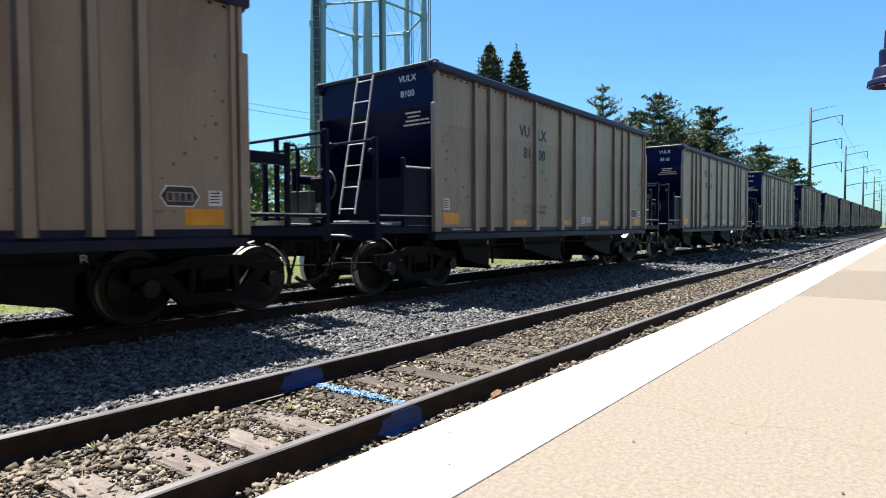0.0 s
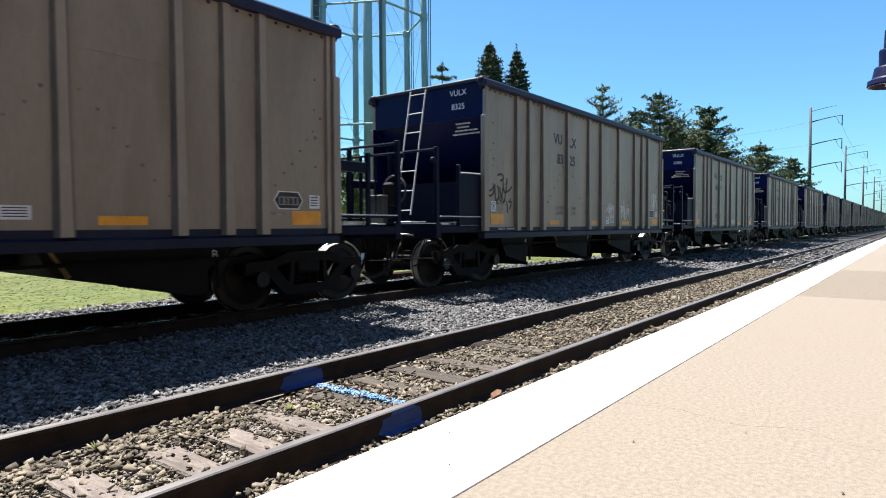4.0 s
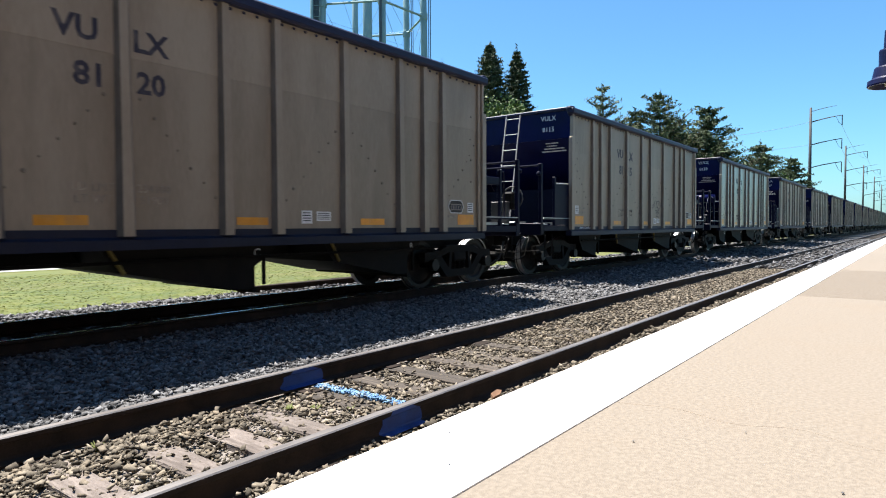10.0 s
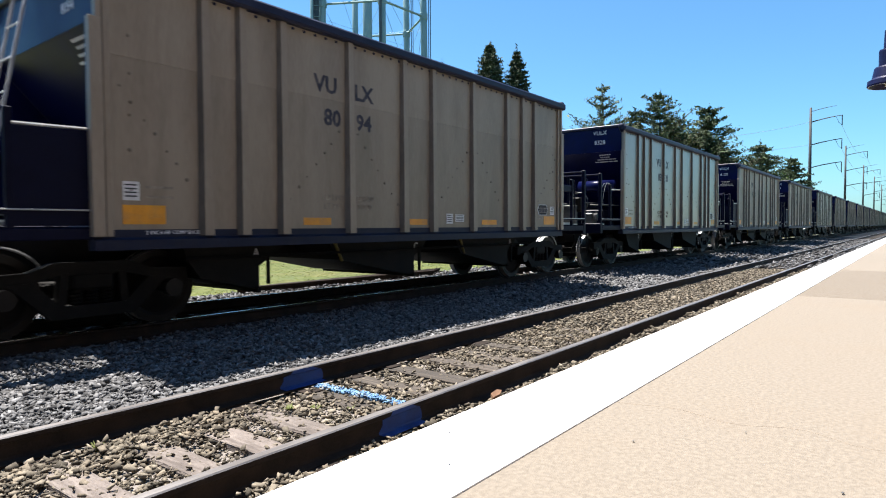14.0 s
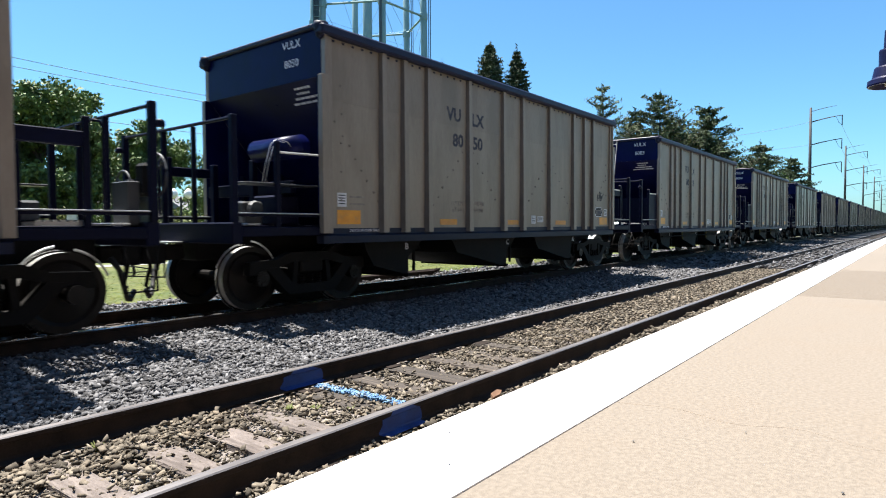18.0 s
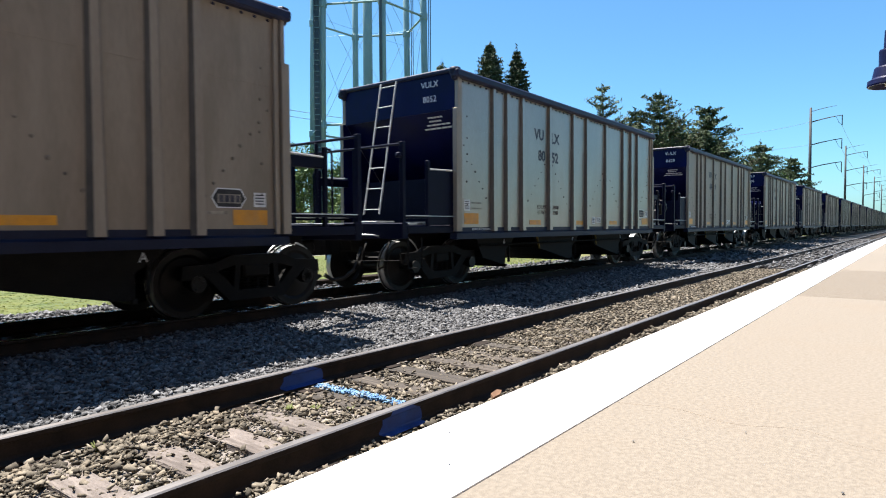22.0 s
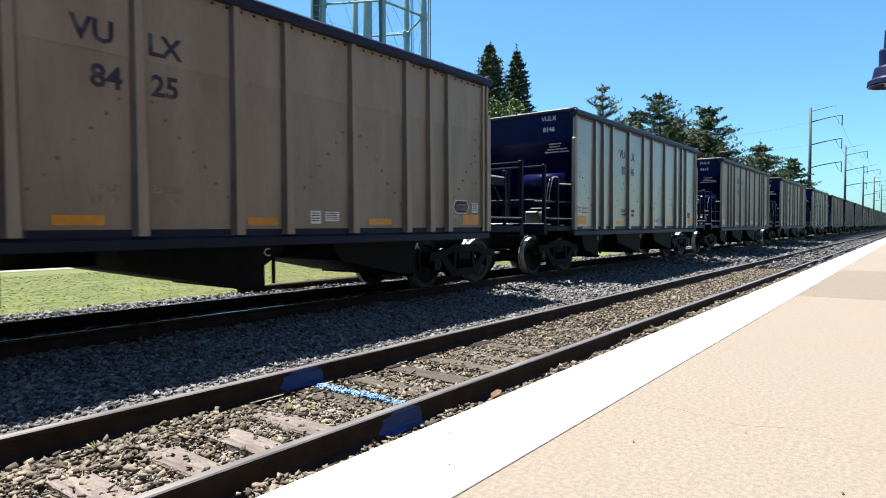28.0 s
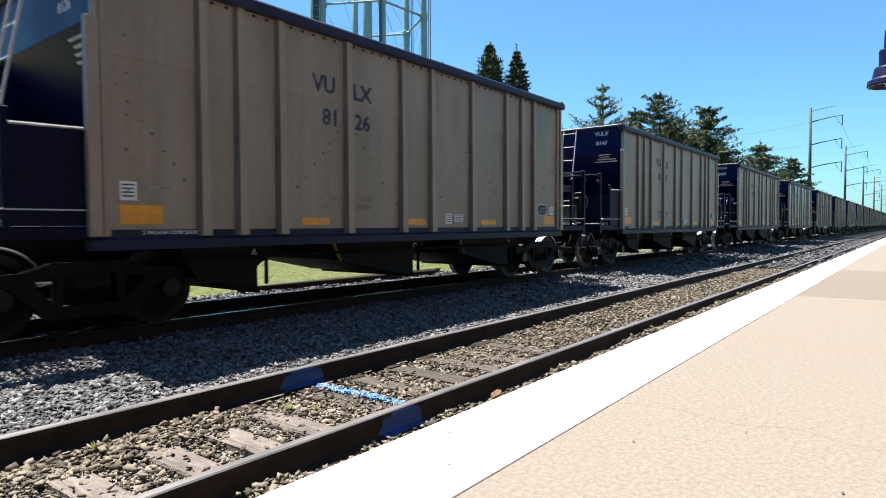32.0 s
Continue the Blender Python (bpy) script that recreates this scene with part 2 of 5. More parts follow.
# ---- mesh helpers ----
def finish(bm, name, material, smooth=False):
    bmesh.ops.recalc_face_normals(bm, faces=bm.faces)
    me = bpy.data.meshes.new(name)
    bm.to_mesh(me)
    bm.free()
    me.materials.append(material)
    if smooth:
        me.shade_smooth()
    return me


def put(name, me, parent=None, m=None, label=""):
    ob = new(name, me)
    ob.parent = parent
    if m is not None:
        ob.matrix_basis = m
    return tagged(ob, label)


def part(name, bm, material, parent, label="", smooth=False):
    return put(name, finish(bm, name, material, smooth), parent, None, label)


def thing(name, m, label, category, group="", kind=""):
    ob = new(name)
    ob.matrix_basis = m
    return tagged(ob, label, category, group, kind)


def box(bm, x0, x1, y0, y1, z0, z1, bev=0.0):
    r = bmesh.ops.create_cube(bm, size=1.0, matrix=Matrix.Translation(((x0 + x1) / 2, (y0 + y1) / 2, (z0 + z1) / 2)) @ Matrix.Diagonal((abs(x1 - x0), abs(y1 - y0), abs(z1 - z0), 1)))
    if bev:
        es = list({e for v in r["verts"] for e in v.link_edges})
        bmesh.ops.bevel(bm, geom=es, offset=bev, segments=1, affect="EDGES", profile=0.5)
    return bm


def tube(bm, pts, r, seg=8, closed=False, taper=1.0):
    """A round bar along a chain of points."""
    pts = [Vector(p) for p in pts]
    rings, n = [], len(pts)
    for i, p in enumerate(pts):
        a = pts[i - 1] if (i > 0 or closed) else p
        b = pts[(i + 1) % n] if (i < n - 1 or closed) else p
        d = (b - a).normalized()
        u = d.cross(Vector((0, 0, 1)))
        if u.length < 0.2:
            u = d.cross(Vector((0, 1, 0)))
        u.normalize()
        w = d.cross(u)
        rad = r * (1 + (taper - 1) * i / max(1, n - 1))
        rings.append([bm.verts.new(p + rad * (math.cos(t) * u + math.sin(t) * w)) for t in [2 * math.pi * k / seg for k in range(seg)]])
    for i in range(n if closed else n - 1):
        a, b = rings[i], rings[(i + 1) % n]
        for k in range(seg):
            bm.faces.new((a[k], a[(k + 1) % seg], b[(k + 1) % seg], b[k]))
    if not closed:
        bm.faces.new(rings[0][::-1])
        bm.faces.new(rings[-1])
    return bm


def prism(bm, outline, axis, a, b):
    """An outline in the two other axes, drawn out along axis from a to b."""
    def at(u, v, w):
        return {"x": (w, u, v), "y": (u, w, v), "z": (u, v, w)}[axis]
    lo = [bm.verts.new(at(u, v, a)) for u, v in outline]
    hi = [bm.verts.new(at(u, v, b)) for u, v in outline]
    n = len(outline)
    for i in range(n):
        bm.faces.new((lo[i], lo[(i + 1) % n], hi[(i + 1) % n], hi[i]))
    bm.faces.new(lo[::-1])
    bm.faces.new(hi)
    return bm


def lathe(bm, profile, centre, axis="z", seg=24):
    """A turned form: (radius, along) pairs round an axis through centre."""
    rings = []
    for r, h in profile:
        ring = []
        for k in range(seg):
            c, s = math.cos(2 * math.pi * k / seg), math.sin(2 * math.pi * k / seg)
            o = {"z": (r * c, r * s, h), "y": (r * c, h, r * s), "x": (h, r * c, r * s)}[axis]
            ring.append(bm.verts.new(Vector(centre) + Vector(o)))
        rings.append(ring)
    for a, b in zip(rings, rings[1:]):
        for k in range(seg):
            bm.faces.new((a[k], a[(k + 1) % seg], b[(k + 1) % seg], b[k]))
    bm.faces.new(rings[0][::-1])
    bm.faces.new(rings[-1])
    return bm


def sheet(name, verts, faces, material):
    """A mesh from number arrays: verts (n, 3), faces (m, 3 or 4)."""
    verts, faces = np.asarray(verts, np.float32), np.asarray(faces, np.int32)
    k = faces.shape[1]
    me = bpy.data.meshes.new(name)
    me.vertices.add(len(verts))
    me.vertices.foreach_set("co", verts.ravel())
    me.loops.add(faces.size)
    me.loops.foreach_set("vertex_index", faces.ravel())
    me.polygons.add(len(faces))
    me.polygons.foreach_set("loop_start", np.arange(0, faces.size, k, dtype=np.int32))
    me.polygons.foreach_set("loop_total", np.full(len(faces), k, np.int32))
    me.update(calc_edges=True)
    me.materials.append(material)
    return me


TEXTS = {}


def lettering(text, size, material, depth=0.002):
    """Letters as a mesh, in the x-y plane, centred."""
    key = (text, size, material.name)
    if key not in TEXTS:
        cu = bpy.data.curves.new("letters", "FONT")
        cu.body, cu.size, cu.align_x, cu.align_y, cu.extrude, cu.resolution_u = text, size, "CENTER", "CENTER", depth, 2
        cu.offset = 0.028 * size if material.name == "dark_lettering" else 0.0
        ob = bpy.data.objects.new("letters", cu)
        scene.collection.objects.link(ob)
        bpy.context.view_layer.update()
        me = bpy.data.meshes.new_from_object(ob.evaluated_get(bpy.context.evaluated_depsgraph_get()))
        bpy.data.objects.remove(ob)
        bpy.data.curves.remove(cu)
        me.materials.clear()
        me.materials.append(material)
        TEXTS[key] = me
    return TEXTS[key]


NEAR_FACE = pose(0, 0, 0, 90, 0, 0)       # turns writing upright, to be read from -y
FAR_FACE = pose(0, 0, 0, 90, 0, 180)      # to be read from +y
END_FACE = pose(0, 0, 0, 90, 0, -90)      # to be read from -x
FORE_FACE = pose(0, 0, 0, 90, 0, 90)      # to be read from +x
rng = np.random.default_rng(7)


# ---- setting: ground, platform, tracks ----
def build_ground():
    prof = [(-900, -0.3), (-7.2, -0.3), (1.8, -0.35), (1.95, -0.292), (4.75, -0.292), (5.4, -0.302), (7.2, -0.245), (10.4, -0.215), (11.3, -0.235), (11.75, -0.27),
            (12.1, -0.29), (23.9, -0.29), (24.0, -0.25), (25.2, -0.25), (25.3, -0.29), (60, -0.3), (1600, -0.3)]
    xs = [-900, -200, -60, -20, 0, 20, 40, 60, 100, 200, 400, 900, 2600]
    bm = bmesh.new()
    rows = [[bm.verts.new((x, y, z)) for x in xs] for y, z in prof]
    for j in range(len(prof) - 1):
        y = (prof[j][0] + prof[j + 1][0]) / 2
        for i in range(len(xs) - 1):
            f = bm.faces.new((rows[j][i], rows[j][i + 1], rows[j + 1][i + 1], rows[j + 1][i]))
            f.material_index = 3 if 1.9 < y < 4.7 else 1 if 1.85 < y < 11.8 else (2 if 23.95 < y < 25.25 else 0)
    me = finish(bm, "ground", M_GRASS)
    me.materials.append(M_BALLAST)
    me.materials.append(M_ROAD)
    me.materials.append(M_FINES)
    tagged(put("ground", me), "dry grass, grey ballast beds and a pale road strip", "ground", "", "structure")


def build_platform():
    bm = box(bmesh.new(), -40, 160, -7, 1.98, -0.36, 0.08, 0.01)
    platform = part("platform", bm, M_CONCRETE, None)
    tagged(platform, "warm beige concrete platform with a white painted edge", "platform", "", "structure")
    joints = [-40, -33, -27.5, -22, -16.4, -10.8, -5.2, 10.25, 16.5, 21.2] + [21.2 + 5.6 * k for k in range(1, 25)]
    for x0, x1 in zip(joints, joints[1:]):
        old = abs(x0 - 10.25) < 0.1
        for name, y0, y1, m in (("slab", -2.6, STRIP_IN - 0.005, M_CONCRETEOLD if old else M_CONCRETE), ("slab", -6.98, -2.612, M_CONCRETE)):
            part(name, box(bmesh.new(), x0 + 0.003, x1 - 0.003, y0, y1, 0.08, PLATFORM_Z, 0.008), m, platform)
    x = -38.0
    edge = finish(box(bmesh.new(), 0.0015, 5.598, STRIP_IN + 0.004, PLATFORM_EDGE, 0.01, PLATFORM_Z + 0.002, 0.006), "edge_strip", M_STRIP)
    while x < 150:
        put("edge_strip", edge, platform, pose(x, 0, 0), "white painted edge panel")
        x += 5.6
    # a wandering hairline crack across the near slab
    pts = [(3.47 + 0.05 * math.sin(0.95 * k + 5.1) + 0.012 * math.sin(5.1 * k + 1), STRIP_IN - 0.02 - 0.095 * k) for k in range(22)]
    bm = bmesh.new()
    rows = [(bm.verts.new((x - 0.003, y, PLATFORM_Z + 0.0008)), bm.verts.new((x + 0.003, y, PLATFORM_Z + 0.0008))) for x, y in pts]
    for a, b in zip(rows, rows[1:]):
        bm.faces.new((a[0], a[1], b[1], b[0]))
    part("crack", bm, M_CRACK, platform, "thin wandering crack in the concrete")
    # unseen plain wall added behind the camera; blocks sky and darkens the cars' reflections
    wall = part("station_wall", box(bmesh.new(), -60, 19, -8.3, -8.0, -0.35, 14.0), M_BRICK, None)
    tagged(wall, "plain dark wall added out of view to block sky", "wall", "", "structure")
    return platform


def rail_profile():
    half = [(0.0, 0.0), (0.028, 0.0), (0.036, -0.008), (0.036, -0.034), (0.028, -0.042), (0.009, -0.050), (0.008, -0.135), (0.016, -0.150), (0.070, -0.162), (0.070, -0.176)]
    return half + [(-y, z) for y, z in half[::-1]][:-1]


def build_track(name, yc, label, x_near, tie_edges):
    track = thing(name, pose(0, yc, NEAR_Z if yc < 6 else 0.0), label, "railway track", "railway tracks", "structure")
    bm = bmesh.new()
    prism(bm, rail_profile(), "x", -260, 900)
    bm.faces.ensure_lookup_table()
    for f in bm.faces:
        if f.calc_center_median().z > -0.012:
            f.material_index = 1
    rail = finish(bm, "rail", M_RAIL)
    rail.materials.append(M_HEAD if yc < 6 else M_SHINE)
    for s in (-1, 1):
        put("rail", rail, track, pose(0, s * GAUGE_HALF, 0), "rust-brown rail with a polished head")
    shapes = []
    for k in range(4):
        bm = box(bmesh.new(), -0.115, 0.115, -1.3, 1.3, -0.34, -0.181, 0.012)
        for v in bm.verts:
            v.co += Vector((random.uniform(-1, 1) * 0.008, random.uniform(-1, 1) * 0.02, random.uniform(-1, 0.6) * 0.008))
        shapes.append(finish(bm, "tie", M_TIE if k % 2 else M_TIEDARK))
    plate = finish(box(bmesh.new(), -0.09, 0.09, -0.18, 0.18, -0.182, -0.172, 0.004), "tie_plate", M_RAIL)
    for i, x in enumerate(tie_edges):
        pale = x < 3.3 and yc < 6
        me = shapes[(1 if pale else 0) + 2 * (i % 2)] if yc < 6 else shapes[2 * (i % 2)]
        tie = put("tie", me, track, pose(x, random.uniform(-0.06, 0.06), random.uniform(-0.006, 0.004), 0, 0, random.uniform(-1.6, 1.6)))
        for s in (-1, 1):
            put("tie_plate", plate, tie, pose(0, s * GAUGE_HALF, 0))
    bm = bmesh.new()
    x = tie_edges[-1] + 0.52
    while x < 320:
        box(bm, x - 0.115, x + 0.115, -1.3, 1.3, -0.34, -0.186)
        x += 0.52
    x = tie_edges[0] - 0.52
    while x > -60:
        box(bm, x - 0.115, x + 0.115, -1.3, 1.3, -0.34, -0.186)
        x -= 0.52
    tagged(part("far_ties", bm, M_TIEDARK, track), "rows of distant timber ties", "", "", "stuff")
    return track


# ---- hopper cars ----
RIBS = [1.26, 1.785, 2.415, 3.658, 4.898]
SIDE_Y = 1.50
Z_SILL, Z_TOP = 1.13, 3.99
SLOPE_RUN = 2.08                        # how far the sloping end sheet runs in under the body
BAND_Z = 3.41                           # foot of the upright band of an end; the sheet slopes in below it


def bogie_mesh():
    sides = []
    for s in (-1, 1):
        bm = bmesh.new()
        y = s * 1.0
        # truss side frame: top and bottom chord with a window for the springs
        prism(bm, [(-1.12, 0.52), (-1.10, 0.70), (-0.66, 0.72), (-0.40, 0.82), (0.40, 0.82), (0.66, 0.72), (1.10, 0.70), (1.12, 0.52), (0.96, 0.52), (0.66, 0.60), (0.36, 0.68), (-0.36, 0.68), (-0.66, 0.60), (-0.96, 0.52)], "y", y - 0.07, y + 0.07)
        prism(bm, [(-0.84, 0.60), (-0.62, 0.62), (-0.34, 0.34), (0.34, 0.34), (0.62, 0.62), (0.84, 0.60), (0.44, 0.20), (-0.44, 0.20)], "y", y - 0.08, y + 0.08)
        for k in (-1, 1):
            prism(bm, [(k * 0.30, 0.33), (k * 0.38, 0.33), (k * 0.34, 0.70), (k * 0.26, 0.70)], "y", y - 0.075, y + 0.075)
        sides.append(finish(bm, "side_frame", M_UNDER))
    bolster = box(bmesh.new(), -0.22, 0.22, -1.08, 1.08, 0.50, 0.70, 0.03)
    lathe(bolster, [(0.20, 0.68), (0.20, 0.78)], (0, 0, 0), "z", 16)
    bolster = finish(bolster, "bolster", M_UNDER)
    bm = bmesh.new()
    for dx in (-0.16, 0.0, 0.16):
        pts = [(dx + 0.055 * math.cos(a), 0.055 * math.sin(a), 0.34 + 0.16 * a / (8 * math.pi)) for a in [k * math.pi / 4 for k in range(33)]]
        tube(bm, pts, 0.014, 5)
    spring = finish(bm, "spring_nest", M_UNDER)
    bm = bmesh.new()
    tube(bm, [(0, -1.08, 0), (0, 1.08, 0)], 0.075, 12)
    for s in (-1, 1):
        y = s * 0.72
        lathe(bm, [(0.10, -0.09), (0.16, -0.07), (0.34, -0.03), (0.38, -0.055), (WHEEL_R, -0.055), (WHEEL_R, 0.055), (WHEEL_R + 0.025, 0.06), (WHEEL_R + 0.025, 0.085), (0.38, 0.085), (0.34, 0.02), (0.16, 0.07), (0.10, 0.09)][::(-1 if s > 0 else 1)]
              if s < 0 else [(0.10, -0.09), (0.16, -0.07), (0.34, -0.02), (0.38, -0.085), (WHEEL_R + 0.025, -0.085), (WHEEL_R + 0.025, -0.06), (WHEEL_R, -0.055), (WHEEL_R, 0.055), (0.38, 0.055), (0.34, 0.03), (0.16, 0.07), (0.10, 0.09)], (0, y, 0), "y", 32)
        for k in range(6):
            a = k * math.pi / 3
            lathe(bm, [(0.022, -0.005), (0.022, 0.012)], (0.07 * math.cos(a), s * 1.08, 0.07 * math.sin(a)), "y", 6)
        lathe(bm, [(0.11, -0.10), (0.11, 0.02)], (0, s * 1.06, 0), "y", 14)
    bmesh.ops.recalc_face_normals(bm, faces=bm.faces)
    for f in bm.faces:
        c = f.calc_center_median()
        if math.hypot(c.x, c.z) > WHEEL_R - 0.02 and abs(f.normal.y) < 0.5:
            f.material_index = 1
    wheelset = finish(bm, "wheelset", M_WHEEL)
    wheelset.materials.append(M_TREAD)
    bm = bmesh.new()
    for s in (-1, 1):
        box(bm, s * 0.36 - 0.05, s * 0.36 + 0.05, -0.95, 0.95, 0.34, 0.42, 0.01)
        for y in (-0.72, 0.72):
            box(bm, s * 0.405 - 0.03, s * 0.405 + 0.02, y - 0.06, y + 0.06, 0.28, 0.56, 0.01)
    box(bm, -0.40, 0.40, -0.82, 0.82, 0.26, 0.58, 0.02)
    beam = finish(bm, "brake_beam", M_UNDER)
    return sides, bolster, spring, wheelset, beam


def add_bogie(car, x, meshes):
    sides, bolster, spring, wheelset, beam = meshes
    bogie = put("bogie", bolster, car, pose(x, 0, 0), "black cast-steel bogie")
    for me in sides:
        put("side_frame", me, bogie)
    for s in (-1, 1):
        put("spring_nest", spring, bogie, pose(0, s * 1.0, 0))
    put("brake_beam", beam, bogie)
    for dx in (-0.89, 0.89):
        put("wheelset", wheelset, bogie, pose(dx, 0, WHEEL_R), "worn steel wheels on their axle")


def side_parts(car, s):
    """One long side; s = -1 for the side towards -y."""
    y = s * SIDE_Y
    lo = box(bmesh.new(), -HALF + 0.06, HALF - 0.06, y - s * 0.0, y - s * 0.012, Z_SILL, 3.08)
    part("lower_sheet", lo, M_DUSTY, car)
    up = box(bmesh.new(), -HALF + 0.06, HALF - 0.06, y + s * 0.005, y - s * 0.012, 3.07, Z_TOP)
    part("upper_sheet", up, M_DUSTY, car)
    rib = bmesh.new()
    # pressed hat section, wider at the foot
    outer = [(-0.092, 0.0), (-0.052, 0.072), (0.052, 0.072), (0.092, 0.0)]
    a = [rib.verts.new((u, s * v, Z_SILL - 0.03)) for u, v in [(-0.110, 0.0), (-0.064, 0.082), (0.064, 0.082), (0.110, 0.0)]]
    b = [rib.verts.new((u, s * v, 2.2)) for u, v in outer]
    c = [rib.verts.new((u, s * v, Z_TOP + 0.02)) for u, v in [(-0.086, 0.0), (-0.048, 0.060), (0.048, 0.060), (0.086, 0.0)]]
    for q, r in ((a, b), (b, c)):
        for i in range(4):
            rib.faces.new((q[i], q[(i + 1) % 4], r[(i + 1) % 4], r[i]))
    rib.faces.new(a)
    rib.faces.new(c[::-1])
    bmesh.ops.recalc_face_normals(rib, faces=rib.faces)
    # flanks take a darker colour: grime, with the rib's own shade painted in
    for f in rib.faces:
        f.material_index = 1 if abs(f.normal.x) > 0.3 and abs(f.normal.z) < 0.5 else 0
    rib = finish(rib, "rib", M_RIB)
    rib.materials.append(M_FLANK)
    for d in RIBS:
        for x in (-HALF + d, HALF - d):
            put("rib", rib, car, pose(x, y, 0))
    def corner(e):
        """Corner post of one end; e = +1 where the car lies towards +x of it."""
        bm = bmesh.new()
        for u0, u1, v0, v1, z0, z1 in ((-0.075, 0.055, -0.012, 0.085, Z_SILL - 0.03, BAND_Z), (-0.004, 0.055, -0.015, 0.075, BAND_Z, Z_TOP + 0.02), (0.075, 0.150, 0.0, 0.045, Z_SILL - 0.03, Z_TOP + 0.02)):
            box(bm, *sorted((e * u0, e * u1)), *sorted((s * v0, s * v1)), z0, z1, 0.007)
        return finish(bm, "corner_post", M_RIB)
    post, post2 = corner(1), corner(-1)
    put("corner_post", post, car, pose(-HALF, y, 0), "pale aluminium corner post")
    put("corner_post", post2, car, pose(HALF, y, 0), "pale aluminium corner post")
    part("top_chord", box(bmesh.new(), -HALF - 0.10, HALF + 0.10, y - s * 0.06, y + s * 0.13, Z_TOP - 0.01, 4.13, 0.03), M_CHORD, car, "dusty dark blue top rail")
    bm = bmesh.new()
    for k in range(52):
        x = -HALF + 0.22 + k * 0.199
        box(bm, x - 0.026, x + 0.026, y, y + s * 0.024, 3.925, 3.965, 0.012)
    tagged(part("rivet_strip", bm, M_CHORD, car), "row of dark rivet heads under the top rail", "", "", "stuff")
    bm = bmesh.new()
    spots = []
    for cx in (-1.64, 1.64):
        for k in range(8):
            for q in (-1, 1):
                spots.append((cx + q * (0.18 + 0.155 * k), 2.62 - 0.175 * k))
    for q in (-1, 1):
        for k in range(8):
            spots.append((q * (HALF - 0.25 - 0.13 * k), 2.75 - 0.165 * k))
        for k in range(5):
            spots.append((q * (HALF - 0.35), 3.3 - 0.42 * k))
    for x, z in spots:
        r = random.uniform(0.012, 0.026)
        lathe(bm, [(r, 0.0), (r * 0.8, s * 0.012)], (x + random.uniform(-0.02, 0.02), y, z + random.uniform(-0.02, 0.02)), "y", 6)
    tagged(part("bolt_pattern", bm, M_BOLT, car), "small dark bolt heads in slanting rows", "", "", "stuff")
    part("side_sill", prism(bmesh.new(), [(y - s * 0.10, 0.95), (y + s * 0.06, 0.95), (y + s * 0.06, 1.06), (y + s * 0.012, 1.09), (y + s * 0.012, 1.175), (y - s * 0.10, 1.175)], "x", -HALF - 0.05, HALF + 0.05), M_SILL, car, "dark navy side sill")
    # markings: orange reflectors, stickers, badge
    f = NEAR_FACE if s < 0 else FAR_FACE
    q = -s    # +1 on the near side, where x grows to the reader's right
    yo = y + s * 0.004

    def flat(name, x0, x1, z0, z1, material, label, off=0.0, parent=car):
        a0, a1 = sorted((q * (x0 - HALF), q * (x1 - HALF)))
        return part(name, box(bmesh.new(), a0, a1, yo + s * off, yo + s * (off + 0.004), z0, z1), material, parent, label)
    for x0, x1, z0, z1 in ((0.26, 0.745, 1.235, 1.45), (2.76, 3.27, 1.225, 1.33), (5.045, 5.52, 1.225, 1.325), (7.25, 7.78, 1.225, 1.325), (9.80, 10.315, 1.225, 1.42)):
        flat("reflector", x0, x1, z0, z1, M_YELLOW, "orange reflective patch")
    for x0, x1, z0, z1 in ((0.265, 0.45, 1.50, 1.71), (6.085, 6.275, 1.245, 1.43), (6.36, 6.63, 1.28, 1.42), (10.11, 10.295, 1.46, 1.65)):
        st = flat("sticker", x0, x1, z0, z1, M_STICKER, "white data sticker with unreadable lines")
        bars = bmesh.new()
        for k in range(4):
            z = z0 + (z1 - z0) * (0.18 + 0.2 * k)
            a0, a1 = sorted((q * (x0 + 0.02 - HALF), q * (x1 - 0.03 - HALF)))
            box(bars, a0, a1, yo + s * 0.004, yo + s * 0.006, z, z + (z1 - z0) * 0.08)
        tagged(part("print", bars, M_BOXGREY, st), "", "", "", "stuff")
    bars = bmesh.new()
    for k, (x0, x1) in enumerate(((0.52, 0.84), (0.52, 0.66), (0.68, 0.84))):
        z = (1.64, 1.53, 1.53)[k]
        a0, a1 = sorted((q * (x0 - HALF), q * (x1 - HALF)))
        box(bars, a0, a1, yo, yo + s * 0.003, z, z + 0.03)
    tagged(part("stencil", bars, M_FAINT, car, "faded stencilled box"), "", "", "", "stuff")
    cx, cz = q * (9.744 - HALF), 1.565
    octo = [(-0.25, 0.0), (-0.17, 0.125), (0.17, 0.125), (0.25, 0.0), (0.17, -0.125), (-0.17, -0.125)]
    badge = part("badge", prism(bmesh.new(), [(cx + u, cz + v) for u, v in octo], "y", *sorted((yo, yo + s * 0.004))), M_STICKER, car, "six-sided black and white data badge")
    inner = prism(bmesh.new(), [(cx + u * 0.93, cz + v * 0.88) for u, v in octo], "y", *sorted((yo + s * 0.004, yo + s * 0.006)))
    part("badge_panel", inner, M_GRAFDARK, badge)
    part("badge_plate", box(bmesh.new(), cx - 0.165, cx + 0.165, *sorted((yo + s * 0.006, yo + s * 0.0075)), cz - 0.065, cz + 0.05), M_FAINT, badge)
    bars = bmesh.new()
    for k in range(4):
        box(bars, cx - 0.15 + 0.078 * k, cx - 0.15 + 0.078 * k + 0.055, yo + s * 0.0075, yo + s * 0.009, cz - 0.052, cz + 0.036)
    tagged(part("badge_figures", bars, M_INK, badge), "", "", "", "stuff")
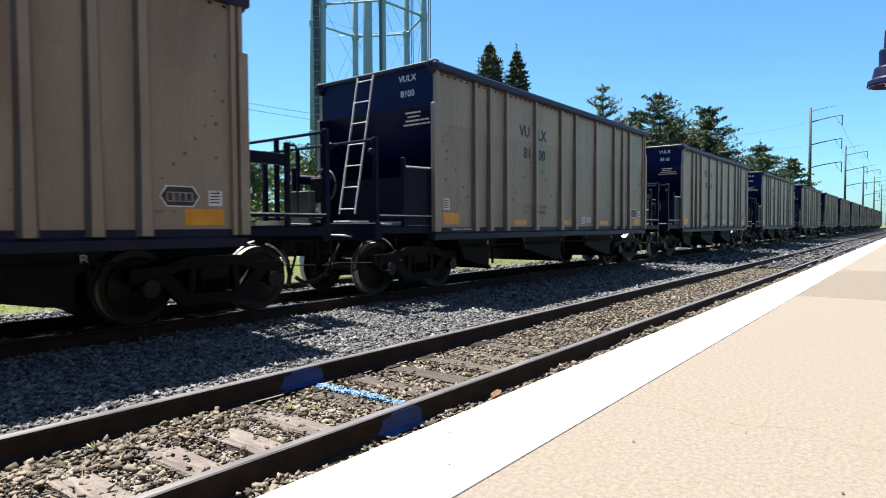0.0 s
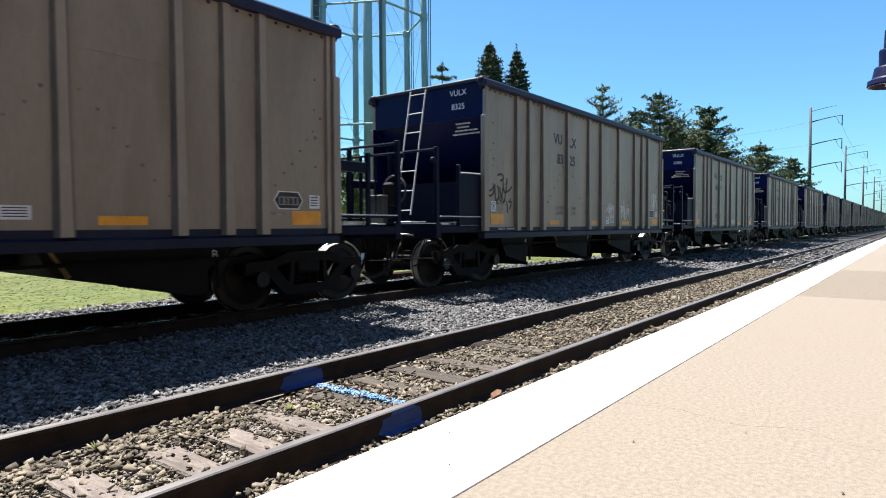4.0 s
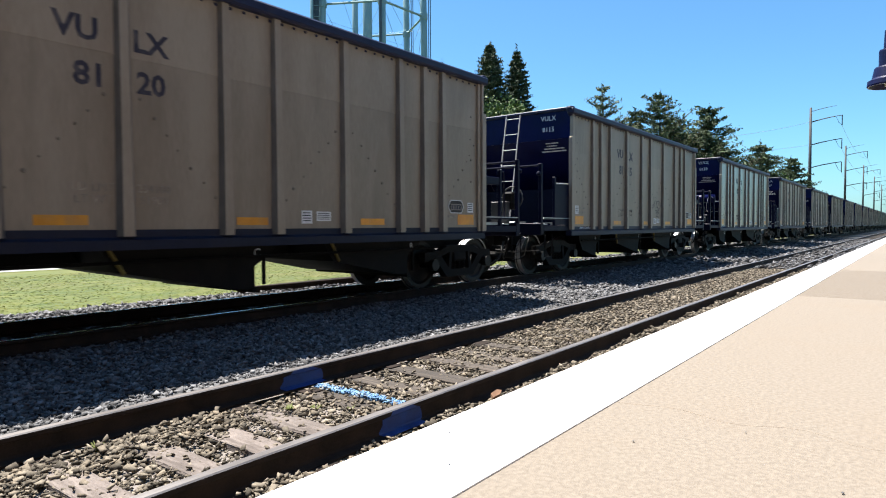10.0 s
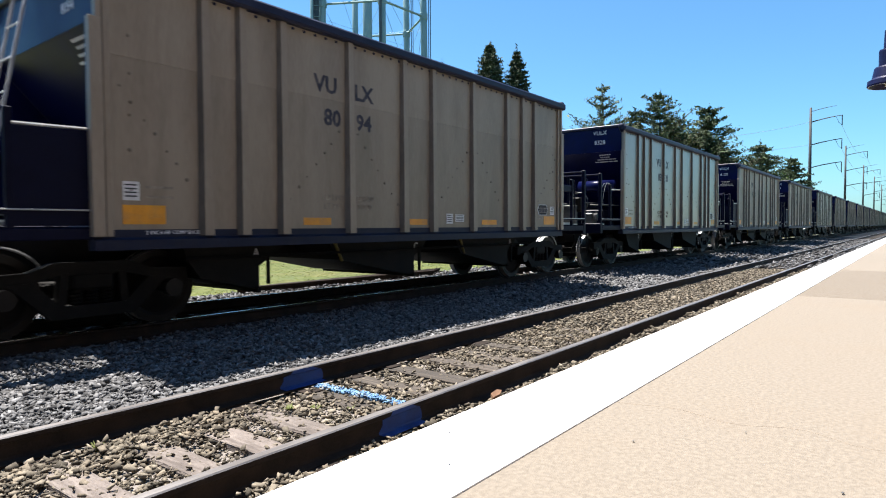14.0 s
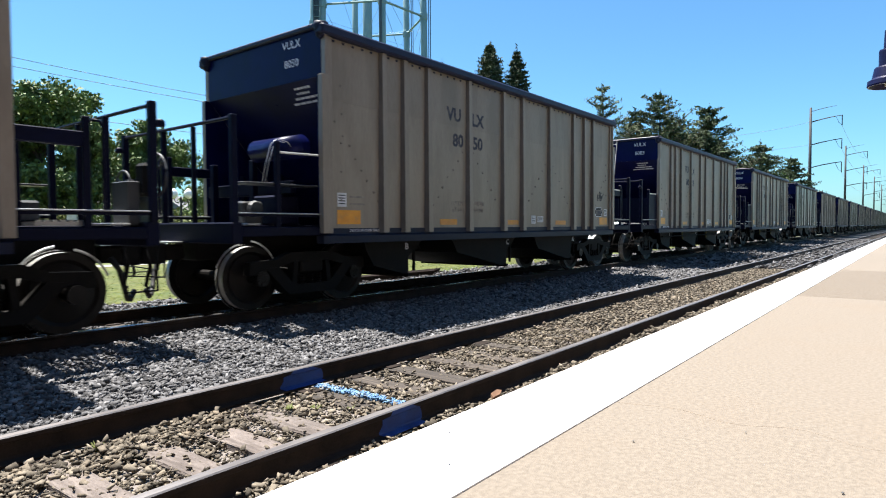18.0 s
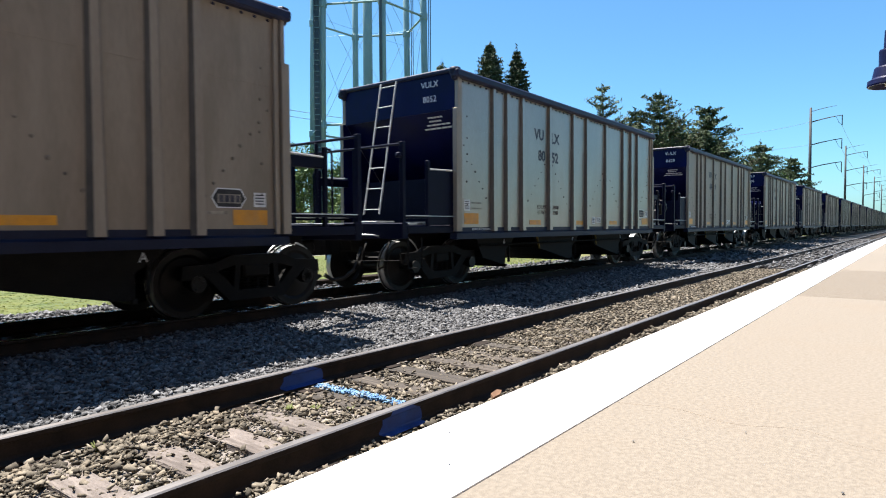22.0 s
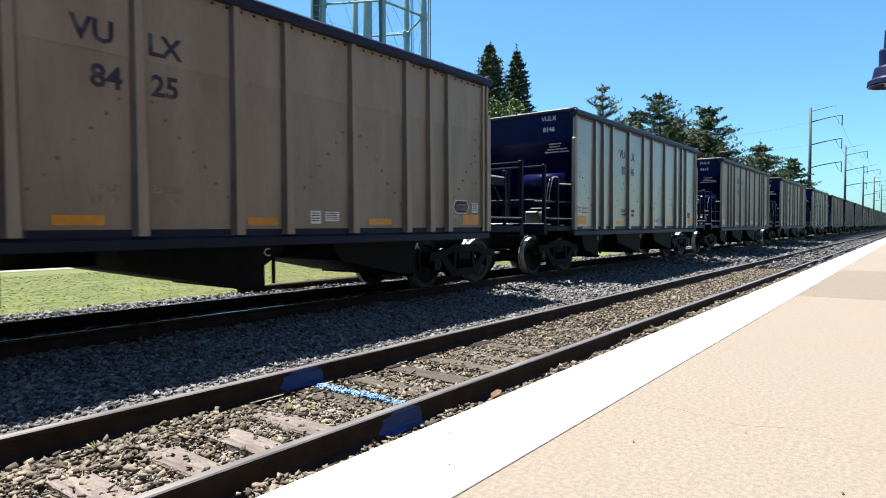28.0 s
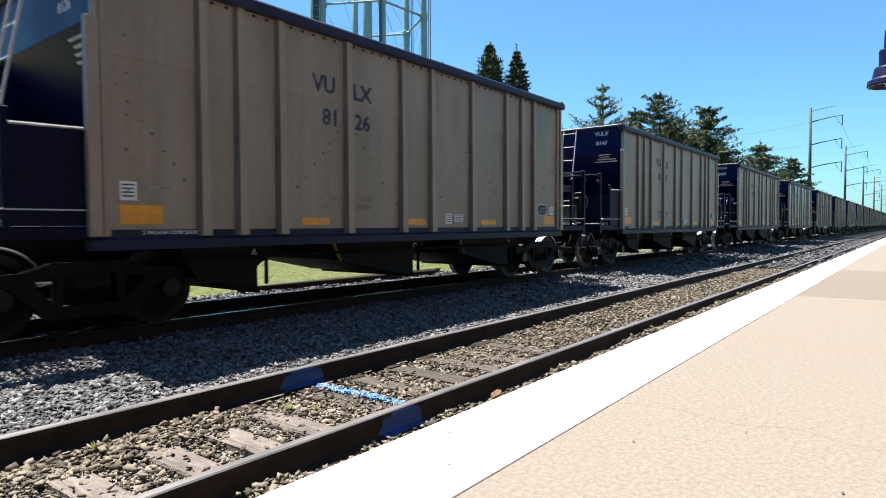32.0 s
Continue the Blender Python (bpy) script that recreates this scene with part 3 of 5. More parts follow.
    flat("stencil", 9.42, 9.72, 1.36, 1.40, M_FAINT, "")
    for text, x, z, size in (("LD LMT\nLT WT", 3.33, 1.565, 0.13), ("234100\n51900", 3.98, 1.565, 0.13), ("2 INCH HF COMP SHOES", 0.85, 1.138, 0.062)):
        white = size < 0.1
        me = lettering(text, size, M_WHITE if white else M_FAINT)
        tagged(put("stencil", me, car, Matrix.Translation((q * (x - HALF), (y + s * 0.014) if white else yo, z)) @ f), "", "", "", "stuff")
    for text, x in (("A" if s < 0 else "B", -3.12 * q), ("C", 0.26 * q), ("B" if s < 0 else "A", 3.5 * q)):
        put("pocket_letter", lettering(text, 0.165, M_WHITE), car, Matrix.Translation((x, s * 1.207, 0.84)) @ f, "white stencilled letter")


def end_parts(car, s):
    """One end; s = -1 is the end with the ladder, +1 the end with the brake gear."""
    def X(e):
        return s * (HALF + e)

    def bx(bm, e0, e1, y0, y1, z0, z1, bev=0.0):
        return box(bm, *sorted((X(e0), X(e1))), y0, y1, z0, z1, bev)
    # upright upper sheet and the sheet that slopes in below it, with edge flanges
    bm = bx(bmesh.new(), -0.02, 0.0, -SIDE_Y + 0.02, SIDE_Y - 0.02, BAND_Z - 0.01, 4.09)
    part("end_sheet", bm, M_BLUE, car, "navy blue painted end band")
    bm = bmesh.new()
    prism(bm, [(X(0.0), BAND_Z), (X(-SLOPE_RUN), 1.10), (X(-SLOPE_RUN - 0.02), 1.12), (X(-0.02), BAND_Z + 0.02)], "y", -SIDE_Y + 0.03, SIDE_Y - 0.03)
    part("slope_sheet", bm, M_BLUE, car, "navy blue sheet sloping in below the end band")
    for y in (-SIDE_Y + 0.02, SIDE_Y - 0.02):
        bm = prism(bmesh.new(), [(X(0.073), BAND_Z - 0.005), (X(0.073), 1.25), (X(-0.004), 1.22), (X(-SLOPE_RUN + 0.12), 1.22), (X(-0.004), BAND_Z - 0.005)], "y", y - 0.005, y + 0.005)
        part("wing_liner", bm, M_BLUE, car, "navy inner face of the side wing")
    part("end_chord", bx(bmesh.new(), -0.06, 0.06, -SIDE_Y - 0.10, SIDE_Y + 0.10, 4.09, 4.17, 0.02), M_CHORD, car, "dusty dark blue end rail")
    for y in (-SIDE_Y, SIDE_Y):
        cap = bmesh.new()
        lathe(cap, [(0.03, 3.93), (0.06, 3.96), (0.08, 4.02), (0.11, 4.10), (0.10, 4.16), (0.03, 4.18)], (X(0.02), y, 0), "z", 14)
        part("corner_cap", cap, M_SILL, car, smooth=True)
    # upright stiffeners under the slope sheet
    for y in (-1.05, 0.0, 1.05):
        bm = prism(bmesh.new(), [(X(-0.42), 1.22), (X(-0.34), 1.22), (X(-0.34), 2.10), (X(-0.42), 2.02)], "y", y - 0.05, y + 0.05)
        part("slope_brace", bm, M_FRAME, car)
    # deck, end sill and draft gear
    part("deck", bx(bmesh.new(), -2.0, 0.06, -1.42, 1.42, 1.16, 1.22, 0.01), M_FRAME, car, "navy end deck")
    for y in (-0.85, 0.85):
        part("deck_bearer", bx(bmesh.new(), 0.05, 1.37, y - 0.05, y + 0.05, 1.14, 1.22, 0.008), M_FRAME, car)
    part("crossover_board", bx(bmesh.new(), 1.02, 1.22, -1.40, 1.40, 1.222, 1.25, 0.005), M_GALV, car, "galvanised crossover board")
    for y in (-1.46, 1.46):
        part("running_board", bx(bmesh.new(), 0.0, 1.40, y - 0.06, y + 0.06, 1.372, 1.39, 0.004), M_GALV, car, "thin galvanised running board")
    bm = bx(bmesh.new(), 1.36, 1.52, -1.50, 1.50, 0.98, 1.26, 0.015)
    part("end_sill", bm, M_FRAME, car)
    for y in (-1.46, 1.46):
        part("deck_side", bx(bmesh.new(), -0.1, 1.37, y - 0.04, y + 0.04, 1.07, 1.20, 0.012), M_FRAME, car)
    bm = bx(bmesh.new(), 1.40, 1.70, -0.15, 0.15, 0.74, 0.96, 0.03)
    prism(bm, [(X(1.68), -0.13), (X(1.90), -0.16), (X(1.98), -0.05), (X(1.86), 0.02), (X(1.98), 0.10), (X(1.84), 0.17), (X(1.68), 0.13)], "z", 0.70, 0.98)
    part("coupler", bm, M_UNDER, car, "black knuckle coupler")
    hose = bmesh.new()
    tube(hose, [(X(1.42), -0.42, 0.82), (X(1.52), -0.45, 0.66), (X(1.60), -0.40, 0.42), (X(1.70), -0.25, 0.27), (X(1.82), -0.08, 0.24), (X(1.92), 0.03, 0.34)], 0.036, 8)
    part("air_hose", hose, M_RUBBER, car, "hanging black brake hose", True)
    rod = bmesh.new()
    tube(rod, [(X(1.55), -1.50, 0.80), (X(1.57), -1.48, 0.62), (X(1.57), -0.30, 0.58), (X(1.60), -0.2, 0.74)], 0.010, 6)
    part("uncoupling_rod", rod, M_UNDER, car)
    bm = bmesh.new()
    tube(bm, [(X(1.44), -1.56, 1.0), (X(1.44), -1.56, 0.48), (X(1.08), -1.56, 0.48), (X(1.08), -1.56, 1.0)], 0.018, 6)
    part("side_step", bm, M_UNDER, car)
    bm = bmesh.new()
    tube(bm, [(X(1.50), -0.95, 1.02), (X(1.62), -0.92, 1.05), (X(1.70), -0.62, 1.06), (X(1.62), -0.36, 1.04), (X(1.50), -0.34, 1.00)], 0.016, 6)
    part("release_lever", bm, M_GALV, car, "bent bright release lever", True)
    part("carrier_plate", bx(bmesh.new(), 1.52, 1.72, -0.30, 0.30, 0.985, 1.005, 0.004), M_GALV, car)
    bm = bmesh.new()
    for k in range(7):
        bx(bm, 0.30 + 0.075 * k, 0.345 + 0.075 * k, -1.40, -0.90, 1.262, 1.282)
    for y in (-1.38, -0.92):
        bx(bm, 0.28, 0.82, y - 0.012, y + 0.012, 1.222, 1.262)
    part("deck_grating", bm, M_GALV, car, "galvanised deck grating")
    for y0, z0 in ((-1.18, 0.96), (-0.62, 0.94)):
        bm = tube(bmesh.new(), [(X(1.48), y0, z0), (X(1.56), y0 + 0.02, z0 - 0.22), (X(1.54), y0 + 0.10, z0 - 0.46), (X(1.60), y0 + 0.16, z0 - 0.50)], 0.022, 6)
        part("pull_rod", bm, M_UNDER, car, "", True)
    # posts and hand rails
    for y, w, top in ((-1.46, 0.042, 2.64), (-0.30, 0.035, 2.60), (0.50, 0.028, 2.58), (1.46, 0.042, 2.64)):
        part("rail_post", bx(bmesh.new(), 1.42, 1.42 + 2 * w, y - w, y + w, 1.24, top, 0.008), M_FRAME, car)
    bm = bmesh.new()
    tube(bm, [(X(1.47), -1.46, 2.60), (X(1.47), 1.46, 2.60)], 0.024, 8)
    part("hand_rail", bm, M_FRAME, car, "navy end hand rail")
    bm = bmesh.new()
    lathe(bm, [(0.05, 0.0), (0.06, 0.03), (0.05, 0.07), (0.02, 0.09)], (X(1.56), -1.46, 2.36), "z", 10)
    part("post_cap", bm, M_FRAME, car)
    for y in (-1.46, 1.46):
        part("edge_rail", bx(bmesh.new(), -0.05, 1.40, y - 0.03, y + 0.03, 1.335, 1.372, 0.006), M_FRAME, car)
        if s > 0 and y < 0:
            part("brace_post", bx(bmesh.new(), 0.72, 0.79, y - 0.035, y + 0.035, 1.18, 2.37, 0.008), M_FRAME, car)
            continue
        part("brace_post", bx(bmesh.new(), 0.75, 0.82, y - 0.035, y + 0.035, 1.18, 2.37, 0.008), M_FRAME, car)
        bm = bmesh.new()
        tube(bm, [(X(0.79), y, 2.22), (X(0.0), y, 2.24)], 0.018, 6)
        part("side_rail", bm, M_LADDER, car, "pale side rail")
    if s < 0:
        bm = prism(bmesh.new(), [(X(0.0), 1.22), (X(0.80), 1.22), (X(0.80), 2.20), (X(0.0), 2.22)], "y", -1.492, -1.468)
        part("side_panel", bm, M_FRAME, car, "navy side panel beside the end deck")
        part("side_beam", bx(bmesh.new(), 0.0, 0.76, 1.40, 1.48, 2.05, 2.21, 0.012), M_FRAME, car)
        bm = bmesh.new()
        tube(bm, [(X(0.82), 1.46, 2.34), (X(0.90), 1.46, 2.34), (X(0.93), 1.46, 2.28), (X(0.93), 1.46, 1.39)], 0.018, 6)
        part("grab_iron", bm, M_FRAME, car, "", True)
        part("bulkhead", bx(bmesh.new(), -0.30, -0.26, -1.45, 1.45, 1.22, 2.15), M_FRAME, car, "navy lower bulkhead")
        bm = bmesh.new()
        lad = [Vector((X(0.10), 0, 4.10)), Vector((X(0.62), 0, 1.44))]
        for y in (-0.12, 0.30):
            prism(bm, [(lad[0].x - s * 0.0, lad[0].z), (lad[0].x + s * 0.035, lad[0].z), (lad[1].x + s * 0.035, lad[1].z), (lad[1].x, lad[1].z)], "y", y - 0.008, y + 0.008)
        ladder = part("ladder", bm, M_LADDER, car, "pale grey steel ladder")
        rung = finish(tube(bmesh.new(), [(0, -0.12, 0), (0, 0.30, 0)], 0.0105, 6), "rung", M_LADDER)
        for k in range(7):
            p = lad[0].lerp(lad[1], 0.035 + k * 0.155)
            put("rung", rung, ladder, pose(p.x + s * 0.025, 0, p.z))
        bm = bx(bmesh.new(), 0.86, 1.34, -0.72, -0.30, 1.22, 1.30, 0.01)
        part("step_plate", bm, M_GALV, car)
    else:
        bm = bmesh.new()
        tube(bm, [(X(0.28), 0.30, 2.36), (X(0.28), 1.36, 2.36)], 0.17, 16)
        part("air_reservoir", bm, M_BLUE, car, "navy lateral air tank", True)
        part("ledge", bx(bmesh.new(), 0.02, 1.28, 1.08, 1.44, 1.775, 1.80, 0.006), M_BOXGREY, car, "grey equipment shelf")
        part("valve_box", bx(bmesh.new(), 0.16, 0.55, 0.55, 1.15, 1.22, 1.66, 0.03), M_FRAME, car)
        bm = bx(bmesh.new(), 0.72, 1.05, 0.70, 1.05, 1.22, 1.56, 0.03)
        lathe(bm, [(0.10, -0.05), (0.12, 0.0), (0.10, 0.05)], (X(0.9), 1.10, 1.45), "y", 12)
        part("brake_valve", bm, M_BOXGREY, car)
        bm = bmesh.new()
        for o in (0.0, 0.16):
            tube(bm, [(X(0.92 - o), 1.30 - o, 1.80), (X(0.84 - o), 1.30 - o, 2.12), (X(0.78 - o), 1.32 - o, 2.34), (X(0.68 - o), 1.33 - o, 2.42), (X(0.52 - o), 1.34 - o, 2.40), (X(0.45 - o), 1.34 - o, 2.34)], 0.0055, 6)
        part("brake_pipe", bm, M_GALV, car, "pale bent brake pipes", True)
        part("side_beam", bx(bmesh.new(), 0.0, 0.76, -1.48, -1.40, 2.05, 2.21, 0.012), M_FRAME, car)
        part("cross_beam", bx(bmesh.new(), 0.02, 0.12, -1.36, 0.9, 1.70, 1.90, 0.012), M_FRAME, car)
        for y in (-0.95, 0.15):
            part("frame_post", bx(bmesh.new(), 0.20, 0.30, y - 0.05, y + 0.05, 1.22, 2.24, 0.008), M_FRAME, car)
        part("equipment_box", bx(bmesh.new(), 1.24, 1.38, -1.32, -0.92, 1.22, 1.73, 0.012), M_BOXGREY, car, "grey equipment box")
        bm = bmesh.new()
        pts = [(X(1.60), -1.26 + 0.25 * math.cos(a), 1.82 + 0.25 * math.sin(a)) for a in [k * math.pi / 12 for k in range(24)]]
        tube(bm, pts, 0.018, 6, True)
        for k in range(3):
            a = k * math.pi * 2 / 3 + 0.4
            tube(bm, [(X(1.57), -1.26, 1.82), (X(1.60), -1.26 + 0.25 * math.cos(a), 1.82 + 0.25 * math.sin(a))], 0.014, 6)
        part("brake_wheel", bm, M_BOXGREY, car, "steel hand-brake wheel", True)
        part("brake_housing", bx(bmesh.new(), 1.40, 1.57, -1.38, -1.14, 1.56, 1.95, 0.04), M_UNDER, car)
        bm = bmesh.new()
        tube(bm, [(X(0.82), -1.46, 2.34), (X(0.90), -1.46, 2.34), (X(0.93), -1.46, 2.28), (X(0.93), -1.46, 1.39)], 0.018, 6)
        part("grab_iron", bm, M_FRAME, car, "", True)
    # bright arcs round the outer wheels, modelled glints of sun on the treads
    bm = bmesh.new()
    for y in (-0.80, 0.66):
        for r0, a0, a1 in ((0.50, 0.35, 1.35), (0.54, 1.75, 2.75)):
            tube(bm, [(X(0.76 + r0 * math.cos(a)), y, 0.46 + r0 * math.sin(a)) for a in [a0 + (a1 - a0) * k / 7 for k in range(8)]], 0.014, 5)
    tagged(part("brake_hanger", bm, M_GALV, car), "bright arcs standing for sunlit wheel tops", "", "", "stuff")
    # small fittings on the deck that catch the light
    bm = bmesh.new()
    for k in range(4):
        bx(bm, 0.9 + 0.1 * k, 0.96 + 0.1 * k, -1.25, -0.85, 1.225, 1.245)
    part("step_grating", bm, M_GALV, car)


def build_car():
    car = new("hopper_car")
    meshes = bogie_mesh()
    for s in (-1, 1):
        side_parts(car, s)
        end_parts(car, s)
        add_bogie(car, s * 5.16, meshes)
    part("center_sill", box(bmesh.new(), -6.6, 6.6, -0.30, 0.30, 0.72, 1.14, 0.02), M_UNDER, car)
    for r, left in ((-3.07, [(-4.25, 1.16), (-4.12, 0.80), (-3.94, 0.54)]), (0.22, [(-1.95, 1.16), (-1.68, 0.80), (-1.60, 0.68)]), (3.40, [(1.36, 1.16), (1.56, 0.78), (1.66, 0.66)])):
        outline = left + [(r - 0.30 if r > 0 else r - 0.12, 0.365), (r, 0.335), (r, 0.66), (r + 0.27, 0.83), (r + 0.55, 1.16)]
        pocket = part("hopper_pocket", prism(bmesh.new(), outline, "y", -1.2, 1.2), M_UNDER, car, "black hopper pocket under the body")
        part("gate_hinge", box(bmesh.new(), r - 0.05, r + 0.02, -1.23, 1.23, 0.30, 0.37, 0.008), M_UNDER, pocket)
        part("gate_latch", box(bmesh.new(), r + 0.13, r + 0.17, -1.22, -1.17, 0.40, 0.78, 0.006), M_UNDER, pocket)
    # inner slope ridges between the pockets, seen from above
    for x in (-1.65, 1.65):
        part("inner_ridge", prism(bmesh.new(), [(x - 1.0, 1.16), (x + 1.0, 1.16), (x, 2.45)], "y", -1.48, 1.48), M_RIB, car)
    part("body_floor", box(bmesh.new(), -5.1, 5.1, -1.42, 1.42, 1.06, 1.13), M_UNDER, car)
    bm = bmesh.new()
    tube(bm, [(-4.2, -1.30, 0.80), (4.2, -1.30, 0.80)], 0.022, 6)
    part("brake_line", bm, M_UNDER, car)
    for x in (-1.75, 1.55):
        part("gate_lever", tube(bmesh.new(), [(x, -1.25, 1.0), (x + 0.22, -1.2, 0.66)], 0.025, 6), M_LEVER, car, "short dull yellow gate lever")
    return car


# one row a car, the first in front of the others: digits, which end trails, clean aluminium or dusty
CARS = [("", 0, 0)] * 9 + [("8146", 0, 0), ("8118", 0, 0), ("8100", 0, 0), ("8089", 0, 0), ("8325", 0, 0), ("8417", 0, 0), ("8138", 1, 1), ("8115", 0, 0), ("8120", 0, 0),
        ("8328", 1, 1), ("8094", 0, 0), ("8083", 0, 0), ("8050", 1, 0), ("8429", 0, 0), ("8052", 0, 1), ("8098", 1, 0), ("8119", 1, 0), ("8146", 1, 1),
        ("8425", 1, 0), ("8147", 0, 0), ("8126", 0, 0), ("8133", 0, 0)]
FIRST = 11      # index of car 0 in that list


def graffiti(car, s, rel, z, w, h, material, strokes, seed, label):
    """Loose sprayed loops that spell nothing, flat on a side."""
    r = random.Random(seed)
    bm = bmesh.new()
    y = s * (SIDE_Y + 0.002)
    q = -s
    for k in range(strokes):
        cx, cz = rel - HALF + w * (r.random() - 0.5), z + h * (r.random() - 0.5) * 0.5
        a, b, p1, p2 = w * r.uniform(0.08, 0.3), h * r.uniform(0.2, 0.5), r.uniform(0, 6), r.uniform(0, 6)
        pts = [(q * (cx + a * math.sin(1.3 * t + p1) + 0.04 * t * r.uniform(0.8, 1.2)), y, cz + b * math.sin(2.1 * t + p2)) for t in [0.25 * i for i in range(14)]]
        tube(bm, pts, 0.016 * r.uniform(0.7, 1.3), 4)
    for v in bm.verts:
        v.co.y = y + (v.co.y - y) * 0.12
    tagged(part("graffiti", bm, material, car, label), "", "", "", "stuff")


LETTER_Y, LETTER_Z = {-1: 0.88, 1: 0.81}, {-1: 3.93, 1: 3.96}


# sprayed strokes in a unit square, x to the right and z up; they spell nothing
TAG = [[(0.18, 0.98), (0.05, 0.9), (0.02, 0.6), (0.15, 0.5), (0.25, 0.55), (0.22, 0.42), (0.12, 0.4)], [(0.30, 0.85), (0.30, 0.38)], [(0.42, 0.72), (0.31, 0.55), (0.44, 0.38)],
       [(0.46, 0.55), (0.55, 0.6), (0.56, 0.68), (0.50, 0.66), (0.46, 0.52), (0.52, 0.40), (0.60, 0.45)], [(0.60, 0.68), (0.72, 0.70), (0.61, 0.40), (0.74, 0.37)],
       [(0.76, 0.35), (0.80, 0.68), (0.86, 0.45), (0.90, 0.66), (0.97, 0.3), (1.0, 0.15)], [(0.40, 0.28), (0.70, 0.32), (0.45, 0.18), (0.70, 0.20), (0.48, 0.06), (0.72, 0.0)]]
SCRAWL = [[(0.0, 0.62), (0.12, 0.60), (0.25, 0.70), (0.22, 0.55), (0.08, 0.48), (0.02, 0.6)], [(0.28, 0.75), (0.30, 0.45), (0.40, 0.40), (0.45, 0.6), (0.38, 0.72)],
          [(0.40, 0.95), (0.55, 0.98), (0.65, 0.9), (0.5, 0.82)], [(0.48, 0.70), (0.55, 0.45), (0.62, 0.68), (0.70, 0.55)], [(0.62, 0.85), (0.66, 0.6), (0.85, 0.62), (1.0, 0.72)],
          [(0.80, 0.9), (0.72, 0.5), (0.62, 0.35)], [(0.30, 0.40), (0.40, 0.32), (0.60, 0.34), (0.72, 0.42)], [(0.44, 0.50), (0.52, 0.38), (0.60, 0.46), (0.50, 0.52)], [(0.78, 0.38), (0.82, 0.12)],
          [(0.85, 0.38), (0.98, 0.36), (0.90, 0.2)]]


def sprayed(car, s, rel, z, w, h, material, strokes, width, label):
    """Strokes rounded by a curve through their points, laid flat on a side."""
    bm = bmesh.new()
    y, q = s * (SIDE_Y + 0.002), -s
    for stroke in strokes:
        p = [Vector(stroke[0] + (0,))] + [Vector(c + (0,)) for c in stroke] + [Vector(stroke[-1] + (0,))]
        chain = []
        for a, b, c, d in zip(p, p[1:], p[2:], p[3:]):
            for k in range(5):
                t = k / 5
                chain.append(0.5 * (2 * b + (c - a) * t + (2 * a - 5 * b + 4 * c - d) * t * t + (3 * b - a - 3 * c + d) * t ** 3))
        chain.append(p[-1])
        tube(bm, [(q * (rel - HALF + w * v.x), y, z + h * v.y) for v in chain], width, 5)
    for v in bm.verts:
        v.co.y = y + (v.co.y - y) * 0.12
    tagged(part("graffiti", bm, material, car, label), "", "", "", "stuff")


def mark_car(car, digits):
    """Owner's letters and the fleet figures on both sides and both ends."""
    for s in (-1, 1):
        f, q = (NEAR_FACE, 1) if s < 0 else (FAR_FACE, -1)
        y = s * (SIDE_Y + 0.007)
        bits = [("VU", 3.20, 3.27, 0.335), ("LX", 3.97, 3.25, 0.335)]
        if digits:
            bits += [(digits[:2], 3.325, 2.80, 0.335), (digits[2:], 3.975, 2.80, 0.335)]
        for text, x, z, size in bits:
            put("side_lettering", lettering(text, size, M_INK), car, Matrix.Translation((q * (x - HALF), y if z > 3.08 else s * (SIDE_Y + 0.002), z)) @ f)
        e, p = (END_FACE, 1) if s < 0 else (FORE_FACE, -1)
        x = s * (HALF + 0.004)
        put("end_lettering", lettering("VULX", 0.17, M_WHITE), car, Matrix.Translation((x, s * LETTER_Y[s], LETTER_Z[s])) @ e, "white painted letters")
        if digits:
            put("end_lettering", lettering(digits, 0.17, M_WHITE), car, Matrix.Translation((x, s * LETTER_Y[s], LETTER_Z[s] - 0.28)) @ e)
        else:
            put("end_lettering", finish(box(bmesh.new(), x, x + s * 0.003, s * LETTER_Y[s] - 0.17, s * LETTER_Y[s] + 0.17, 3.53, 3.63), "end_bar", M_WHITE), car)
        bars = bmesh.new()
        for k, (a, b) in enumerate(((-0.22, 0.16), (-0.15, 0.16), (-0.33, 0.26), (-0.36, 0.36))):
            z = 3.30 - 0.062 * k
            n = 5
            for i in range(n):
                u0 = a + (b - a) * i / n
                ys = sorted((s * 0.90 - s * u0, s * 0.90 - s * (u0 + (b - a) / n - 0.02)))
                inward = (BAND_Z - z) * SLOPE_RUN / (BAND_Z - 1.10)
                bar = [(x - s * (inward + 0.002), z), (x - s * (inward - 0.0234 - 0.002), z + 0.026), (x - s * (inward - 0.0234 - 0.006), z + 0.026), (x - s * (inward - 0.006), z)]
                prism(bars, bar, "y", *ys)
        tagged(part("end_notice", bars, M_WHITE, car, "four small unreadable white lines"), "", "", "", "stuff")


# small fittings, left off the cars that only pass far away
SMALL = ("print", "sticker", "stencil", "badge_figures", "badge_panel", "badge_plate", "badge", "bolt_pattern", "rivet_strip", "spring_nest", "step_grating", "pocket_letter", "gate_hinge",
         "uncoupling_rod", "slope_brace", "post_cap", "brake_hanger", "pull_rod", "carrier_plate")


GRAFFITI = {
    "8325": (("white sprayed scrawl", 6.25, 1.65, 0.5, 0.45, M_GRAFWHITE, 7), ("white sprayed scrawl", 7.25, 1.62, 0.6, 0.5, M_GRAFWHITE, 8), ("white sprayed scrawl", 9.75, 1.95, 0.6, 0.5, M_GRAFWHITE, 6)),
    "8050": (("dark sprayed blot", 9.75, 2.0, 0.3, 0.25, M_GRAFDARK, 8),),
}


